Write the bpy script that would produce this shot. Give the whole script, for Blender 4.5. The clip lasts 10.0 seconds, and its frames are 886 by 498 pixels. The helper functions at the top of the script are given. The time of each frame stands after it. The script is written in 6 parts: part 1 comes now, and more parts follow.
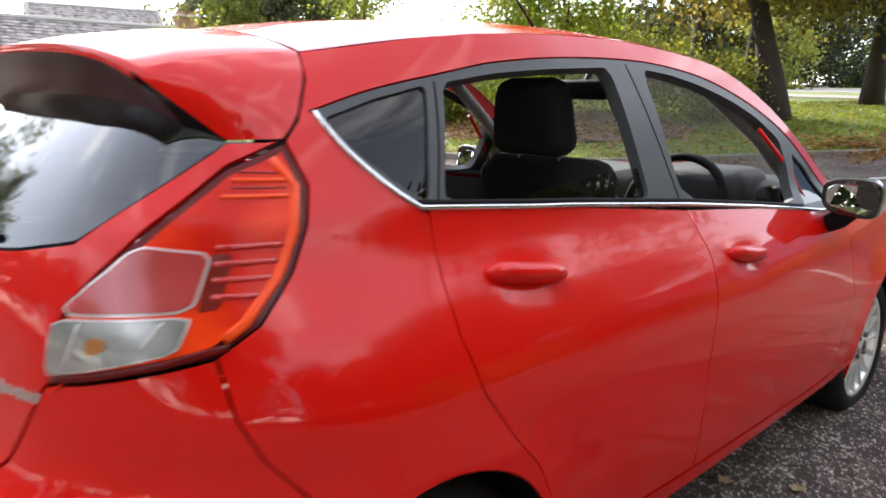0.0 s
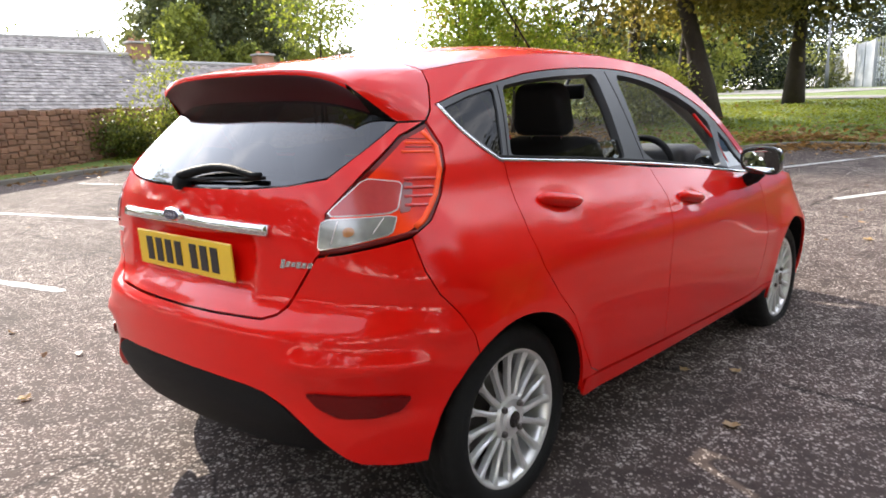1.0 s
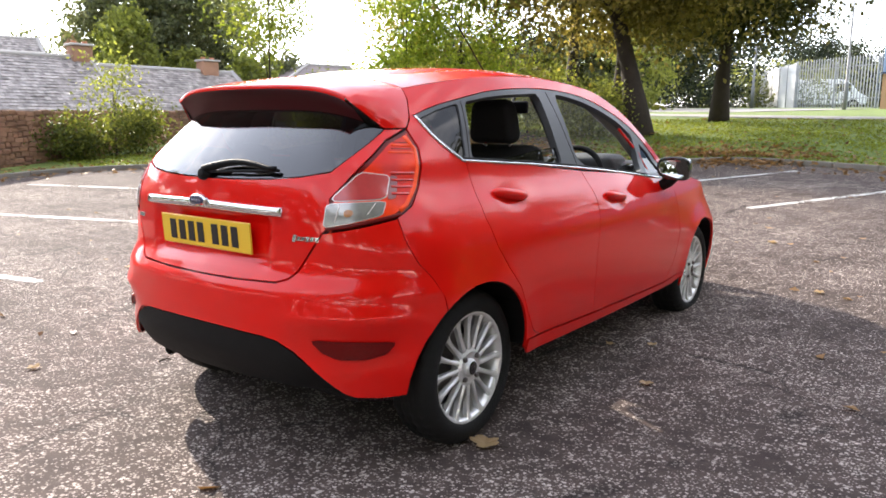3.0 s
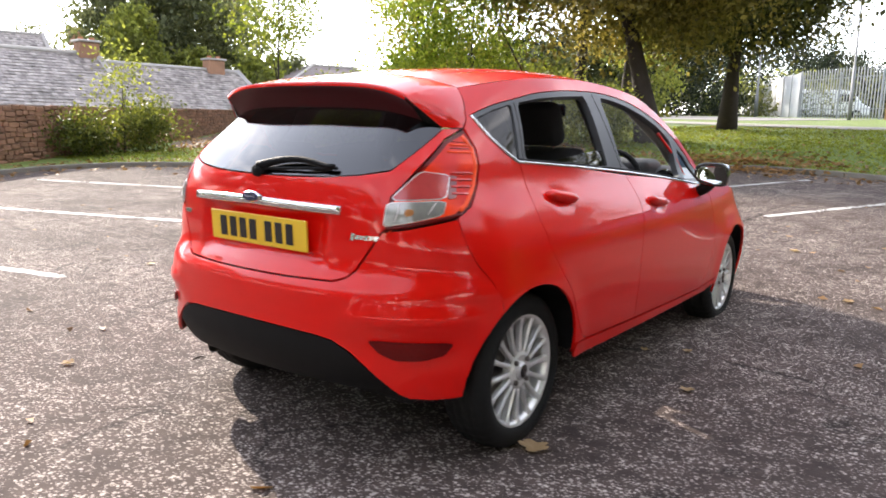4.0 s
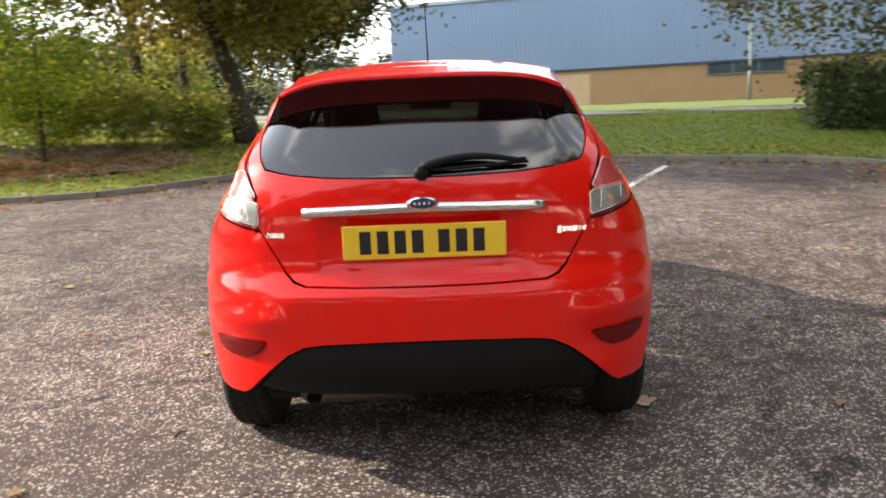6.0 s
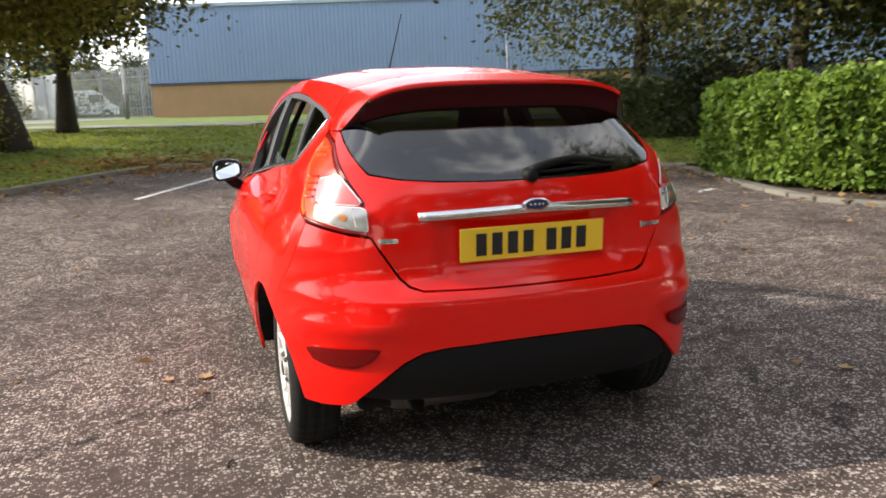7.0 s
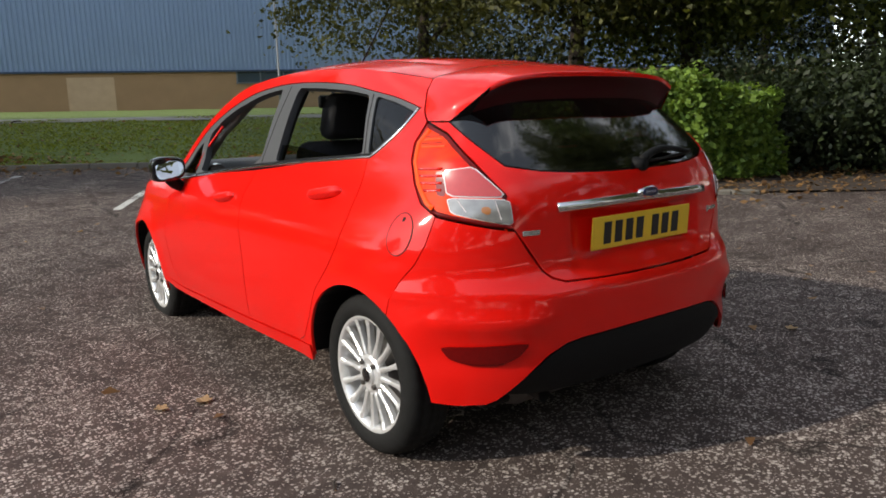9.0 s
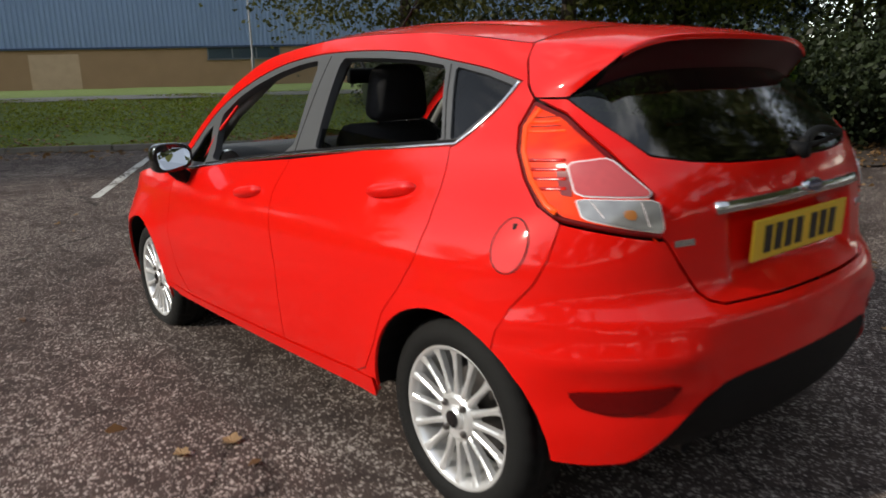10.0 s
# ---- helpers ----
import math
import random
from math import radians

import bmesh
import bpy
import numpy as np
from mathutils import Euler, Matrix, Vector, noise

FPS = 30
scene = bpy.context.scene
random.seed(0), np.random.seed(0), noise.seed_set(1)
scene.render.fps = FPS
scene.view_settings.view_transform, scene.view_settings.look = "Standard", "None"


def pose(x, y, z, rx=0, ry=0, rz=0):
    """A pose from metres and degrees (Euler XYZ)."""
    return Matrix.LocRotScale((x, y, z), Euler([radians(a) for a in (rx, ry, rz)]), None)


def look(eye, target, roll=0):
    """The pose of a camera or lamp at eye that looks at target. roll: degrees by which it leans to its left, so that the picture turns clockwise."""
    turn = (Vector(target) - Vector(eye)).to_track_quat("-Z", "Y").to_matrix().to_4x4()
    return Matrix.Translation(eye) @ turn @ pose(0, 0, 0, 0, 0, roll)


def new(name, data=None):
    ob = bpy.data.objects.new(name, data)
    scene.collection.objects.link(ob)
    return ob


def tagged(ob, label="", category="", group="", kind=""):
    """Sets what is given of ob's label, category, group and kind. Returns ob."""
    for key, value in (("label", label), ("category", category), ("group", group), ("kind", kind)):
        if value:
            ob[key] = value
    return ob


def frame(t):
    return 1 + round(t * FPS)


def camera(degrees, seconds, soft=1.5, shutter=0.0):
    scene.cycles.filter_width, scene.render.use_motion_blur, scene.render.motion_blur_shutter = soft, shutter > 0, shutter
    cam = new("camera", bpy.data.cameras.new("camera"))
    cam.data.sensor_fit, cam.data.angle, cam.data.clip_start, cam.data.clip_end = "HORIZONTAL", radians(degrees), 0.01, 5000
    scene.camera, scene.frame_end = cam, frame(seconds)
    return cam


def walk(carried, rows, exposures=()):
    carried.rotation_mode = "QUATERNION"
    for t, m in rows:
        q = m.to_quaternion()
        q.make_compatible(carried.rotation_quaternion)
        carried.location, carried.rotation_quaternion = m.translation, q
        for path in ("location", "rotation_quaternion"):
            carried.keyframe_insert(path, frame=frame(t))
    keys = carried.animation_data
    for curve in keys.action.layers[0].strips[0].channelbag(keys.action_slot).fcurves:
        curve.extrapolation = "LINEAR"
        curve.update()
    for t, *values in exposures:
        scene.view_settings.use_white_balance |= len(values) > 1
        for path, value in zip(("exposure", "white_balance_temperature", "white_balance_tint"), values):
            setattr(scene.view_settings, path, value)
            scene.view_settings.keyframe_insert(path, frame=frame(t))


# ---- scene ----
cam = camera(60.9, 10.0, soft=1.7, shutter=0.35)
PATH = [
    (0, (1.652, -0.826, 1.255), (0.26, 0.554, 0.858), 1.3),
    (0.5, (1.791, -1.341, 1.225), (0.466, 0.108, 0.842), 1.5),
    (1, (2.043, -1.731, 1.202), (0.743, -0.254, 0.845), -0.9),
    (1.5, (2.22, -2.026, 1.208), (0.972, -0.503, 0.858), -0.2),
    (2, (2.32, -2.211, 1.213), (1.118, -0.648, 0.879), -0.1),
    (2.5, (2.327, -2.228, 1.206), (1.133, -0.657, 0.883), -0.1),
    (2.7, (2.326, -2.235, 1.204), (1.138, -0.66, 0.876), 0.1),
    (3.8, (2.245, -2.3, 1.188), (1.066, -0.717, 0.863), 1.2),
    (4, (2.147, -2.345, 1.185), (0.97, -0.761, 0.863), 1.5),
    (4.5, (1.707, -2.515, 1.171), (0.739, -0.792, 0.861), 0.6),
    (5, (1.145, -2.771, 1.17), (0.51, -0.9, 0.857), 0.4),
    (5.5, (0.617, -2.913, 1.172), (0.247, -0.975, 0.84), -0.4),
    (5.7, (0.417, -2.946, 1.158), (0.183, -0.987, 0.835), -0.9),
    (6.8, (-0.858, -2.897, 1.167), (-0.35, -0.985, 0.832), -3.4),
    (7, (-1.055, -2.833, 1.189), (-0.438, -0.951, 0.86), -2.0),
    (7.5, (-1.471, -2.611, 1.195), (-0.635, -0.821, 0.884), -1.0),
    (8, (-1.776, -2.386, 1.195), (-0.787, -0.685, 0.835), -2.7),
    (8.5, (-1.985, -2.288, 1.203), (-0.883, -0.655, 0.859), -1.7),
    (9, (-2.107, -2.228, 1.199), (-0.923, -0.654, 0.849), -1.8),
    (9.5, (-2.134, -2.032, 1.175), (-0.941, -0.475, 0.785), -1.7),
    (10, (-2.052, -1.544, 1.210), (-0.821, -0.023, 0.797), -2.3),
]
walk(cam, [(t, look(eye, target, roll)) for t, eye, target, roll in PATH],
     [(0, 1.81, 6800, 12), (2.5, 1.88, 6750, 13), (4.5, 1.79, 6900, 14), (5.5, 1.70, 7250, 12), (7.0, 1.21, 7100, 9), (7.5, 0.99, 7150, 9), (8.0, 0.66, 6950, 8), (8.5, 0.46, 6800, 8), (9.0, 0.31, 6750, 8), (9.5, 0.26, 6750, 8), (10, 0.05, 6800, 8)])

# ---- world, sun ----
SUN_EL, SUN_AZ = radians(28.5), radians(-74)          # azimuth from +y towards +x
world = bpy.data.worlds.new("world")
scene.world = world
world.use_nodes = True
wn, wl = world.node_tree.nodes, world.node_tree.links
wn.clear()
w_out = wn.new("ShaderNodeOutputWorld")
w_bg = wn.new("ShaderNodeBackground")
w_bg.inputs["Strength"].default_value = 0.24
sky = wn.new("ShaderNodeTexSky")
sky.sky_type = "NISHITA"
sky.sun_disc = False
sky.dust_density, sky.ozone_density = 0.1, 2.6
sky.sun_elevation, sky.sun_rotation = SUN_EL, SUN_AZ
w_co = wn.new("ShaderNodeTexCoord")
w_map = wn.new("ShaderNodeMapping")
w_map.inputs["Scale"].default_value = (1.0, 1.0, 2.6)
w_map.inputs["Location"].default_value = (1.3, 0.4, 2.0)
w_noise = wn.new("ShaderNodeTexNoise")
w_noise.inputs["Scale"].default_value = 2.3
w_noise.inputs["Detail"].default_value = 7
w_noise.inputs["Roughness"].default_value = 0.58
w_ramp = wn.new("ShaderNodeValToRGB")
w_ramp.color_ramp.elements[0].position, w_ramp.color_ramp.elements[1].position = 0.51, 0.78
w_mix = wn.new("ShaderNodeMix")
w_mix.data_type = "RGBA"
w_mix.inputs["B"].default_value = (8.5, 8.5, 8.7, 1)
wl.new(w_co.outputs["Generated"], w_map.inputs["Vector"])
wl.new(w_map.outputs["Vector"], w_noise.inputs["Vector"])
wl.new(w_noise.outputs["Fac"], w_ramp.inputs["Fac"])
wl.new(w_ramp.outputs["Color"], w_mix.inputs["Factor"])
w_hsv = wn.new("ShaderNodeHueSaturation")              # thin haze takes colour out of the blue
w_hsv.inputs["Saturation"].default_value = 0.42
wl.new(sky.outputs["Color"], w_hsv.inputs["Color"])
wl.new(w_hsv.outputs["Color"], w_mix.inputs["A"])
wl.new(w_mix.outputs["Result"], w_bg.inputs["Color"])
wl.new(w_bg.outputs["Background"], w_out.inputs["Surface"])

sun_dir = Vector((math.sin(SUN_AZ) * math.cos(SUN_EL), math.cos(SUN_AZ) * math.cos(SUN_EL), math.sin(SUN_EL)))
sun = new("sun", bpy.data.lights.new("sun", "SUN"))
sun.data.energy, sun.data.angle, sun.data.color = 3.15, radians(1.0), (1.0, 0.93, 0.82)
sun.matrix_world = look(sun_dir * 50, (0, 0, 0))


# ---- materials ----
def material(name):
    m = bpy.data.materials.new(name)
    m.use_nodes = True
    return m, m.node_tree.nodes, m.node_tree.links, m.node_tree.nodes["Principled BSDF"]


def surf(name, color, rough=0.5, metal=0.0, vary=0.12, scale=6.0, bump=0.0, bscale=60.0, coat=0.0, spec=0.5, each=0.0):
    """A surface with two scales of variation in tone and gloss, and a fine relief."""
    m, n, l, p = material(name)
    co = n.new("ShaderNodeTexCoord")
    n1, n2 = n.new("ShaderNodeTexNoise"), n.new("ShaderNodeTexNoise")
    n1.inputs["Scale"].default_value, n2.inputs["Scale"].default_value = scale, bscale
    n1.inputs["Detail"].default_value = 5
    l.new(co.outputs["Object"], n1.inputs["Vector"])
    l.new(co.outputs["Object"], n2.inputs["Vector"])
    mul = n.new("ShaderNodeMath")
    mul.operation = "MULTIPLY_ADD"
    l.new(n1.outputs["Fac"], mul.inputs[0])
    mul.inputs[1].default_value, mul.inputs[2].default_value = 2 * vary, 1 - vary
    tone = mul.outputs[0]
    if each:
        info, geo, add = n.new("ShaderNodeObjectInfo"), n.new("ShaderNodeNewGeometry"), n.new("ShaderNodeMath")
        sm, fr = n.new("ShaderNodeMath"), n.new("ShaderNodeMath")
        l.new(info.outputs["Random"], sm.inputs[0])
        l.new(geo.outputs["Random Per Island"], sm.inputs[1])
        fr.operation = "FRACT"
        l.new(sm.outputs[0], fr.inputs[0])
        add.operation = "MULTIPLY_ADD"
        l.new(fr.outputs[0], add.inputs[0])
        add.inputs[1].default_value = 2 * each
        mm = n.new("ShaderNodeMath")
        mm.operation = "SUBTRACT"
        l.new(mul.outputs[0], mm.inputs[0])
        mm.inputs[1].default_value = each
        l.new(mm.outputs[0], add.inputs[2])
        tone = add.outputs[0]
    hsv = n.new("ShaderNodeHueSaturation")
    hsv.inputs["Color"].default_value = (*color, 1)
    l.new(tone, hsv.inputs["Value"])
    l.new(hsv.outputs["Color"], p.inputs["Base Color"])
    p.inputs["Roughness"].default_value, p.inputs["Metallic"].default_value = rough, metal
    p.inputs["Coat Weight"].default_value, p.inputs["Coat Roughness"].default_value = coat, 0.03
    p.inputs["Specular IOR Level"].default_value = spec
    if bump:
        b = n.new("ShaderNodeBump")
        b.inputs["Strength"].default_value, b.inputs["Distance"].default_value = bump, 0.01
        l.new(n2.outputs["Fac"], b.inputs["Height"])
        l.new(b.outputs["Normal"], p.inputs["Normal"])
    return m


def leafy(name, dark, light, trans=0.45, hue=0.04):
    """Leaves: each its own tone, letting some light through."""
    m, n, l, p = material(name)
    geo = n.new("ShaderNodeNewGeometry")
    ramp = n.new("ShaderNodeMix")
    ramp.data_type = "RGBA"
    ramp.inputs["A"].default_value, ramp.inputs["B"].default_value = (*dark, 1), (*light, 1)
    l.new(geo.outputs["Random Per Island"], ramp.inputs["Factor"])
    l.new(ramp.outputs["Result"], p.inputs["Base Color"])
    p.inputs["Roughness"].default_value = 0.5
    p.inputs["Specular IOR Level"].default_value = 0.28
    tr = n.new("ShaderNodeBsdfTranslucent")
    warm = n.new("ShaderNodeMix")
    warm.data_type, warm.blend_type = "RGBA", "MULTIPLY"
    warm.inputs["Factor"].default_value = 1.0
    warm.inputs["B"].default_value = (1.5, 1.4, 0.8, 1)
    l.new(ramp.outputs["Result"], warm.inputs["A"])
    l.new(warm.outputs["Result"], tr.inputs["Color"])
    mx = n.new("ShaderNodeMixShader")
    mx.inputs[0].default_value = trans
    l.new(p.outputs[0], mx.inputs[1])
    l.new(tr.outputs[0], mx.inputs[2])
    l.new(mx.outputs[0], n["Material Output"].inputs["Surface"])
    return m


def window_glass(name, tint, base=0.045, haze=0.012):
    """Clear or smoked pane: see-through by its tint, more mirror-like at a slant."""
    m, n, l, p = material(name)
    n.remove(p)
    t, g, f, mx = n.new("ShaderNodeBsdfTransparent"), n.new("ShaderNodeBsdfGlossy"), n.new("ShaderNodeLayerWeight"), n.new("ShaderNodeMixShader")
    t.inputs["Color"].default_value = (*tint, 1)
    g.inputs["Roughness"].default_value = haze
    f.inputs["Blend"].default_value = 0.5
    pw, ma = n.new("ShaderNodeMath"), n.new("ShaderNodeMath")
    pw.operation, ma.operation = "POWER", "MULTIPLY_ADD"
    pw.inputs[1].default_value = 4.5
    ma.inputs[1].default_value, ma.inputs[2].default_value = 0.9, base
    l.new(f.outputs["Facing"], pw.inputs[0])
    l.new(pw.outputs[0], ma.inputs[0])
    l.new(ma.outputs[0], mx.inputs[0])
    l.new(t.outputs[0], mx.inputs[1])
    l.new(g.outputs[0], mx.inputs[2])
    l.new(mx.outputs[0], n["Material Output"].inputs["Surface"])
    return m


def asphalt(name):
    """Old tarmac: brown-grey binder set with pale worn chippings of mixed size, smooth patches, pits and long cracks."""
    m, n, l, p = material(name)
    co = n.new("ShaderNodeTexCoord")

    def noise_at(scale, detail, rough=0.5):
        x = n.new("ShaderNodeTexNoise")
        x.inputs["Scale"].default_value, x.inputs["Detail"].default_value, x.inputs["Roughness"].default_value = scale, detail, rough
        l.new(co.outputs["Object"], x.inputs["Vector"])
        return x.outputs["Fac"]

    def span(value, a, b, c, d):
        x = n.new("ShaderNodeMapRange")
        x.inputs["From Min"].default_value, x.inputs["From Max"].default_value = a, b
        x.inputs["To Min"].default_value, x.inputs["To Max"].default_value = c, d
        l.new(value, x.inputs["Value"])
        return x.outputs[0]

    def calc(op, a, b, c=None):
        x = n.new("ShaderNodeMath")
        x.operation = op
        for i, v in enumerate((a, b, c)):
            if v is None:
                continue
            if isinstance(v, (int, float)):
                x.inputs[i].default_value = v
            else:
                l.new(v, x.inputs[i])
        return x.outputs[0]

    def mixed(fac, a, b):
        x = n.new("ShaderNodeMix")
        x.data_type = "RGBA"
        l.new(fac, x.inputs["Factor"])
        for k, v in (("A", a), ("B", b)):
            if isinstance(v, tuple):
                x.inputs[k].default_value = (*v, 1)
            else:
                l.new(v, x.inputs[k])
        return x.outputs["Result"]

    big, spots, mid, fine = noise_at(0.55, 6), noise_at(2.7, 5, .6), noise_at(11, 4), noise_at(160, 2)
    relief = []
    chips = None
    for scale, keep in ((94, 0.03), (62, -0.10)):
        vor = n.new("ShaderNodeTexVoronoi")
        vor.inputs["Scale"].default_value = scale
        l.new(co.outputs["Object"], vor.inputs["Vector"])
        sep = n.new("ShaderNodeSeparateColor")
        l.new(vor.outputs["Color"], sep.inputs["Color"])
        # chance that a stone lies bare, by worn and by smeared patches
        chance = calc("ADD", calc("MULTIPLY_ADD", big, 0.7, -0.86 + keep), calc("MULTIPLY_ADD", spots, 0.75, calc("MULTIPLY", mid, 0.75)))
        bare = span(calc("ADD", sep.outputs["Red"], chance), 0.80, 0.90, 0.0, 1.0)
        size = calc("MULTIPLY_ADD", sep.outputs["Green"], 0.36, 0.22)
        shape = span(calc("SUBTRACT", size, vor.outputs["Distance"]), -0.02, 0.06, 0.0, 1.0)
        mask = calc("MULTIPLY", bare, shape)
        tone = mixed(sep.outputs["Blue"], (0.21, 0.175, 0.152), (0.58, 0.505, 0.455))
        relief.append(mask)
        chips = (mask, tone) if chips is None else (chips, (mask, tone))
    binder = mixed(span(mid, 0.3, 0.7, 0.0, 1.0), (0.060, 0.043, 0.038), (0.108, 0.080, 0.070))
    binder = mixed(span(fine, 0.35, 0.75, 0.0, 0.55), binder, (0.050, 0.040, 0.037))
    col = mixed(chips[0][0], binder, chips[0][1])
    col = mixed(chips[1][0], col, chips[1][1])
    # long cracks that fade out here and there
    wv = n.new("ShaderNodeTexNoise")
    wv.inputs["Scale"].default_value, wv.inputs["Detail"].default_value = 1.1, 8
    l.new(co.outputs["Object"], wv.inputs["Vector"])
    warp = n.new("ShaderNodeMix")
    warp.data_type = "RGBA"
    warp.inputs["Factor"].default_value = 0.38
    l.new(co.outputs["Object"], warp.inputs["A"])
    l.new(wv.outputs["Color"], warp.inputs["B"])
    crack = None
    for scale, width in ((0.55, 0.016), (1.7, 0.022)):
        cr = n.new("ShaderNodeTexVoronoi")
        cr.feature = "DISTANCE_TO_EDGE"
        cr.inputs["Scale"].default_value = scale
        l.new(warp.outputs["Result"], cr.inputs["Vector"])
        line = span(calc("ADD", cr.outputs["Distance"], span(spots if scale < 1 else big, 0.40, 0.58, 0.035 if scale < 1 else 0.05, 0.0)), 0.0, width, 0.30 if scale < 1 else 0.46, 1.0)
        crack = line if crack is None else calc("MULTIPLY", crack, line)
    # broad darker smears of binder and damp-dark stains
    smear = calc("MULTIPLY", span(big, 0.34, 0.58, 0.78, 1.06), span(spots, 0.3, 0.62, 0.80, 1.10))
    hsv = n.new("ShaderNodeHueSaturation")
    l.new(col, hsv.inputs["Color"])
    l.new(calc("MULTIPLY", crack, smear), hsv.inputs["Value"])
    l.new(hsv.outputs["Color"], p.inputs["Base Color"])
    p.inputs["Roughness"].default_value = 0.9
    p.inputs["Specular IOR Level"].default_value = 0.18
    b = n.new("ShaderNodeBump")
    b.inputs["Strength"].default_value, b.inputs["Distance"].default_value = 0.9, 0.005
    height = calc("ADD", calc("MULTIPLY_ADD", fine, 0.8, calc("MAXIMUM", relief[0], relief[1])), calc("MULTIPLY", crack, 1.5))
    l.new(height, b.inputs["Height"])
    l.new(b.outputs["Normal"], p.inputs["Normal"])
    return m


def car_paint(name):
    m, n, l, p = material(name)
    p.inputs["Base Color"].default_value = (0.74, 0.0065, 0.0035, 1)
    p.inputs["Roughness"].default_value = 0.4
    p.inputs["Specular IOR Level"].default_value = 0.06
    p.inputs["Coat Weight"].default_value, p.inputs["Coat Roughness"].default_value = 0.8, 0.015
    co, nz = n.new("ShaderNodeTexCoord"), n.new("ShaderNodeTexNoise")
    nz.inputs["Scale"].default_value, nz.inputs["Detail"].default_value = 3.0, 6
    l.new(co.outputs["Object"], nz.inputs["Vector"])
    mr = n.new("ShaderNodeMapRange")
    mr.inputs["To Min"].default_value, mr.inputs["To Max"].default_value = 0.025, 0.055
    l.new(nz.outputs["Fac"], mr.inputs["Value"])
    l.new(mr.outputs[0], p.inputs["Coat Roughness"])
    return m


def corrugated(name):
    m = surf(name, (0.198, 0.277, 0.428), 0.5, 0.0, 0.08, 0.4, 0.05, 30)
    return m


def worn_paint(name):
    """Road paint, rubbed off in spots where the tarmac shows."""
    m, n, l, p = material(name)
    co, a, b = n.new("ShaderNodeTexCoord"), n.new("ShaderNodeTexNoise"), n.new("ShaderNodeTexNoise")
    a.inputs["Scale"].default_value, a.inputs["Detail"].default_value = 26, 6
    b.inputs["Scale"].default_value = 1.6
    l.new(co.outputs["Object"], a.inputs["Vector"])
    l.new(co.outputs["Object"], b.inputs["Vector"])
    ad = n.new("ShaderNodeMath")
    l.new(a.outputs["Fac"], ad.inputs[0])
    l.new(b.outputs["Fac"], ad.inputs[1])
    r = n.new("ShaderNodeMapRange")
    r.inputs["From Min"].default_value, r.inputs["From Max"].default_value = 0.86, 0.98
    l.new(ad.outputs[0], r.inputs["Value"])
    l.new(r.outputs[0], p.inputs["Alpha"])
    p.inputs["Base Color"].default_value = (0.55, 0.54, 0.51, 1)
    p.inputs["Roughness"].default_value = 0.8
    return m


PAINT = car_paint("red_paint")
BLACK = surf("black_plastic", (0.007, 0.007, 0.0075), 0.6, spec=0.16, vary=0.15, bump=0.15, bscale=900)
TRIM = surf("satin_black_trim", (0.086, 0.089, 0.094), 0.36, vary=0.08, spec=0.28)
GLOSSBLACK = surf("gloss_black", (0.006, 0.006, 0.007), 0.12, coat=1.0, vary=0.05)
CHROME = surf("chrome", (0.70, 0.70, 0.71), 0.14, 1.0, vary=0.04)
ALLOY = surf("alloy", (0.84, 0.84, 0.84), 0.27, 0.6, vary=0.08, scale=20)
RUBBER = surf("tyre_rubber", (0.009, 0.009, 0.009), 0.75, spec=0.25, vary=0.25, scale=14, bump=0.3, bscale=300)
CLOTH = surf("seat_cloth", (0.022, 0.022, 0.025), 0.9, vary=0.2, scale=30, bump=0.4, bscale=700)
GREYTRIM = surf("grey_cabin_plastic", (0.06, 0.06, 0.065), 0.6, vary=0.1, bump=0.2, bscale=600)
PALELINER = surf("pale_roof_lining", (0.35, 0.34, 0.32), 0.9, vary=0.06)
# body red darkened to carry the shade below the spoiler
UNDERLIP = surf("shade_darkened_red", (0.070, 0.005, 0.007), 0.35, vary=0.1, spec=0.35)
PILLARGREY = surf("grey_pillar_trim", (0.20, 0.19, 0.18), 0.8, vary=0.08)
LENSRIM = surf("clear_plastic_rim", (0.86, 0.76, 0.75), 0.15, 0.2, vary=0.05, coat=1.0)
LENSGLOW = surf("orange_red_light_guide", (1.0, 0.085, 0.010), 0.3, coat=0.2, spec=0.2, vary=0.1, scale=40)
MIDRED = surf("clear_red_plastic", (0.55, 0.010, 0.004), 0.2, coat=0.6, vary=0.15, scale=40)
DEEPRED = surf("deep_red_plastic", (0.20, 0.006, 0.004), 0.25, coat=0.6, vary=0.15, scale=40)
PINKLENS = surf("frosted_red_lens", (0.50, 0.050, 0.052), 0.25, coat=1.0, vary=0.12, scale=60)


def fluted(name, a, b, scale, coat=0.45, spec=0.4):
    """A moulded reflector behind clear plastic: bright and dark flutes."""
    m, n, l, p = material(name)
    co, wv = n.new("ShaderNodeTexCoord"), n.new("ShaderNodeTexNoise")
    mp = n.new("ShaderNodeMapping")
    mp.inputs["Scale"].default_value = scale
    wv.inputs["Scale"].default_value, wv.inputs["Detail"].default_value = 1.0, 3
    l.new(co.outputs["Object"], mp.inputs["Vector"])
    l.new(mp.outputs["Vector"], wv.inputs["Vector"])
    r = n.new("ShaderNodeValToRGB")
    r.color_ramp.elements[0].position, r.color_ramp.elements[1].position = 0.38, 0.6
    r.color_ramp.elements[0].color, r.color_ramp.elements[1].color = (*a, 1), (*b, 1)
    l.new(wv.outputs["Fac"], r.inputs["Fac"])
    l.new(r.outputs["Color"], p.inputs["Base Color"])
    p.inputs["Roughness"].default_value, p.inputs["Metallic"].default_value, p.inputs["Coat Weight"].default_value = 0.35, 0.0, coat
    p.inputs["Specular IOR Level"].default_value = spec
    return m


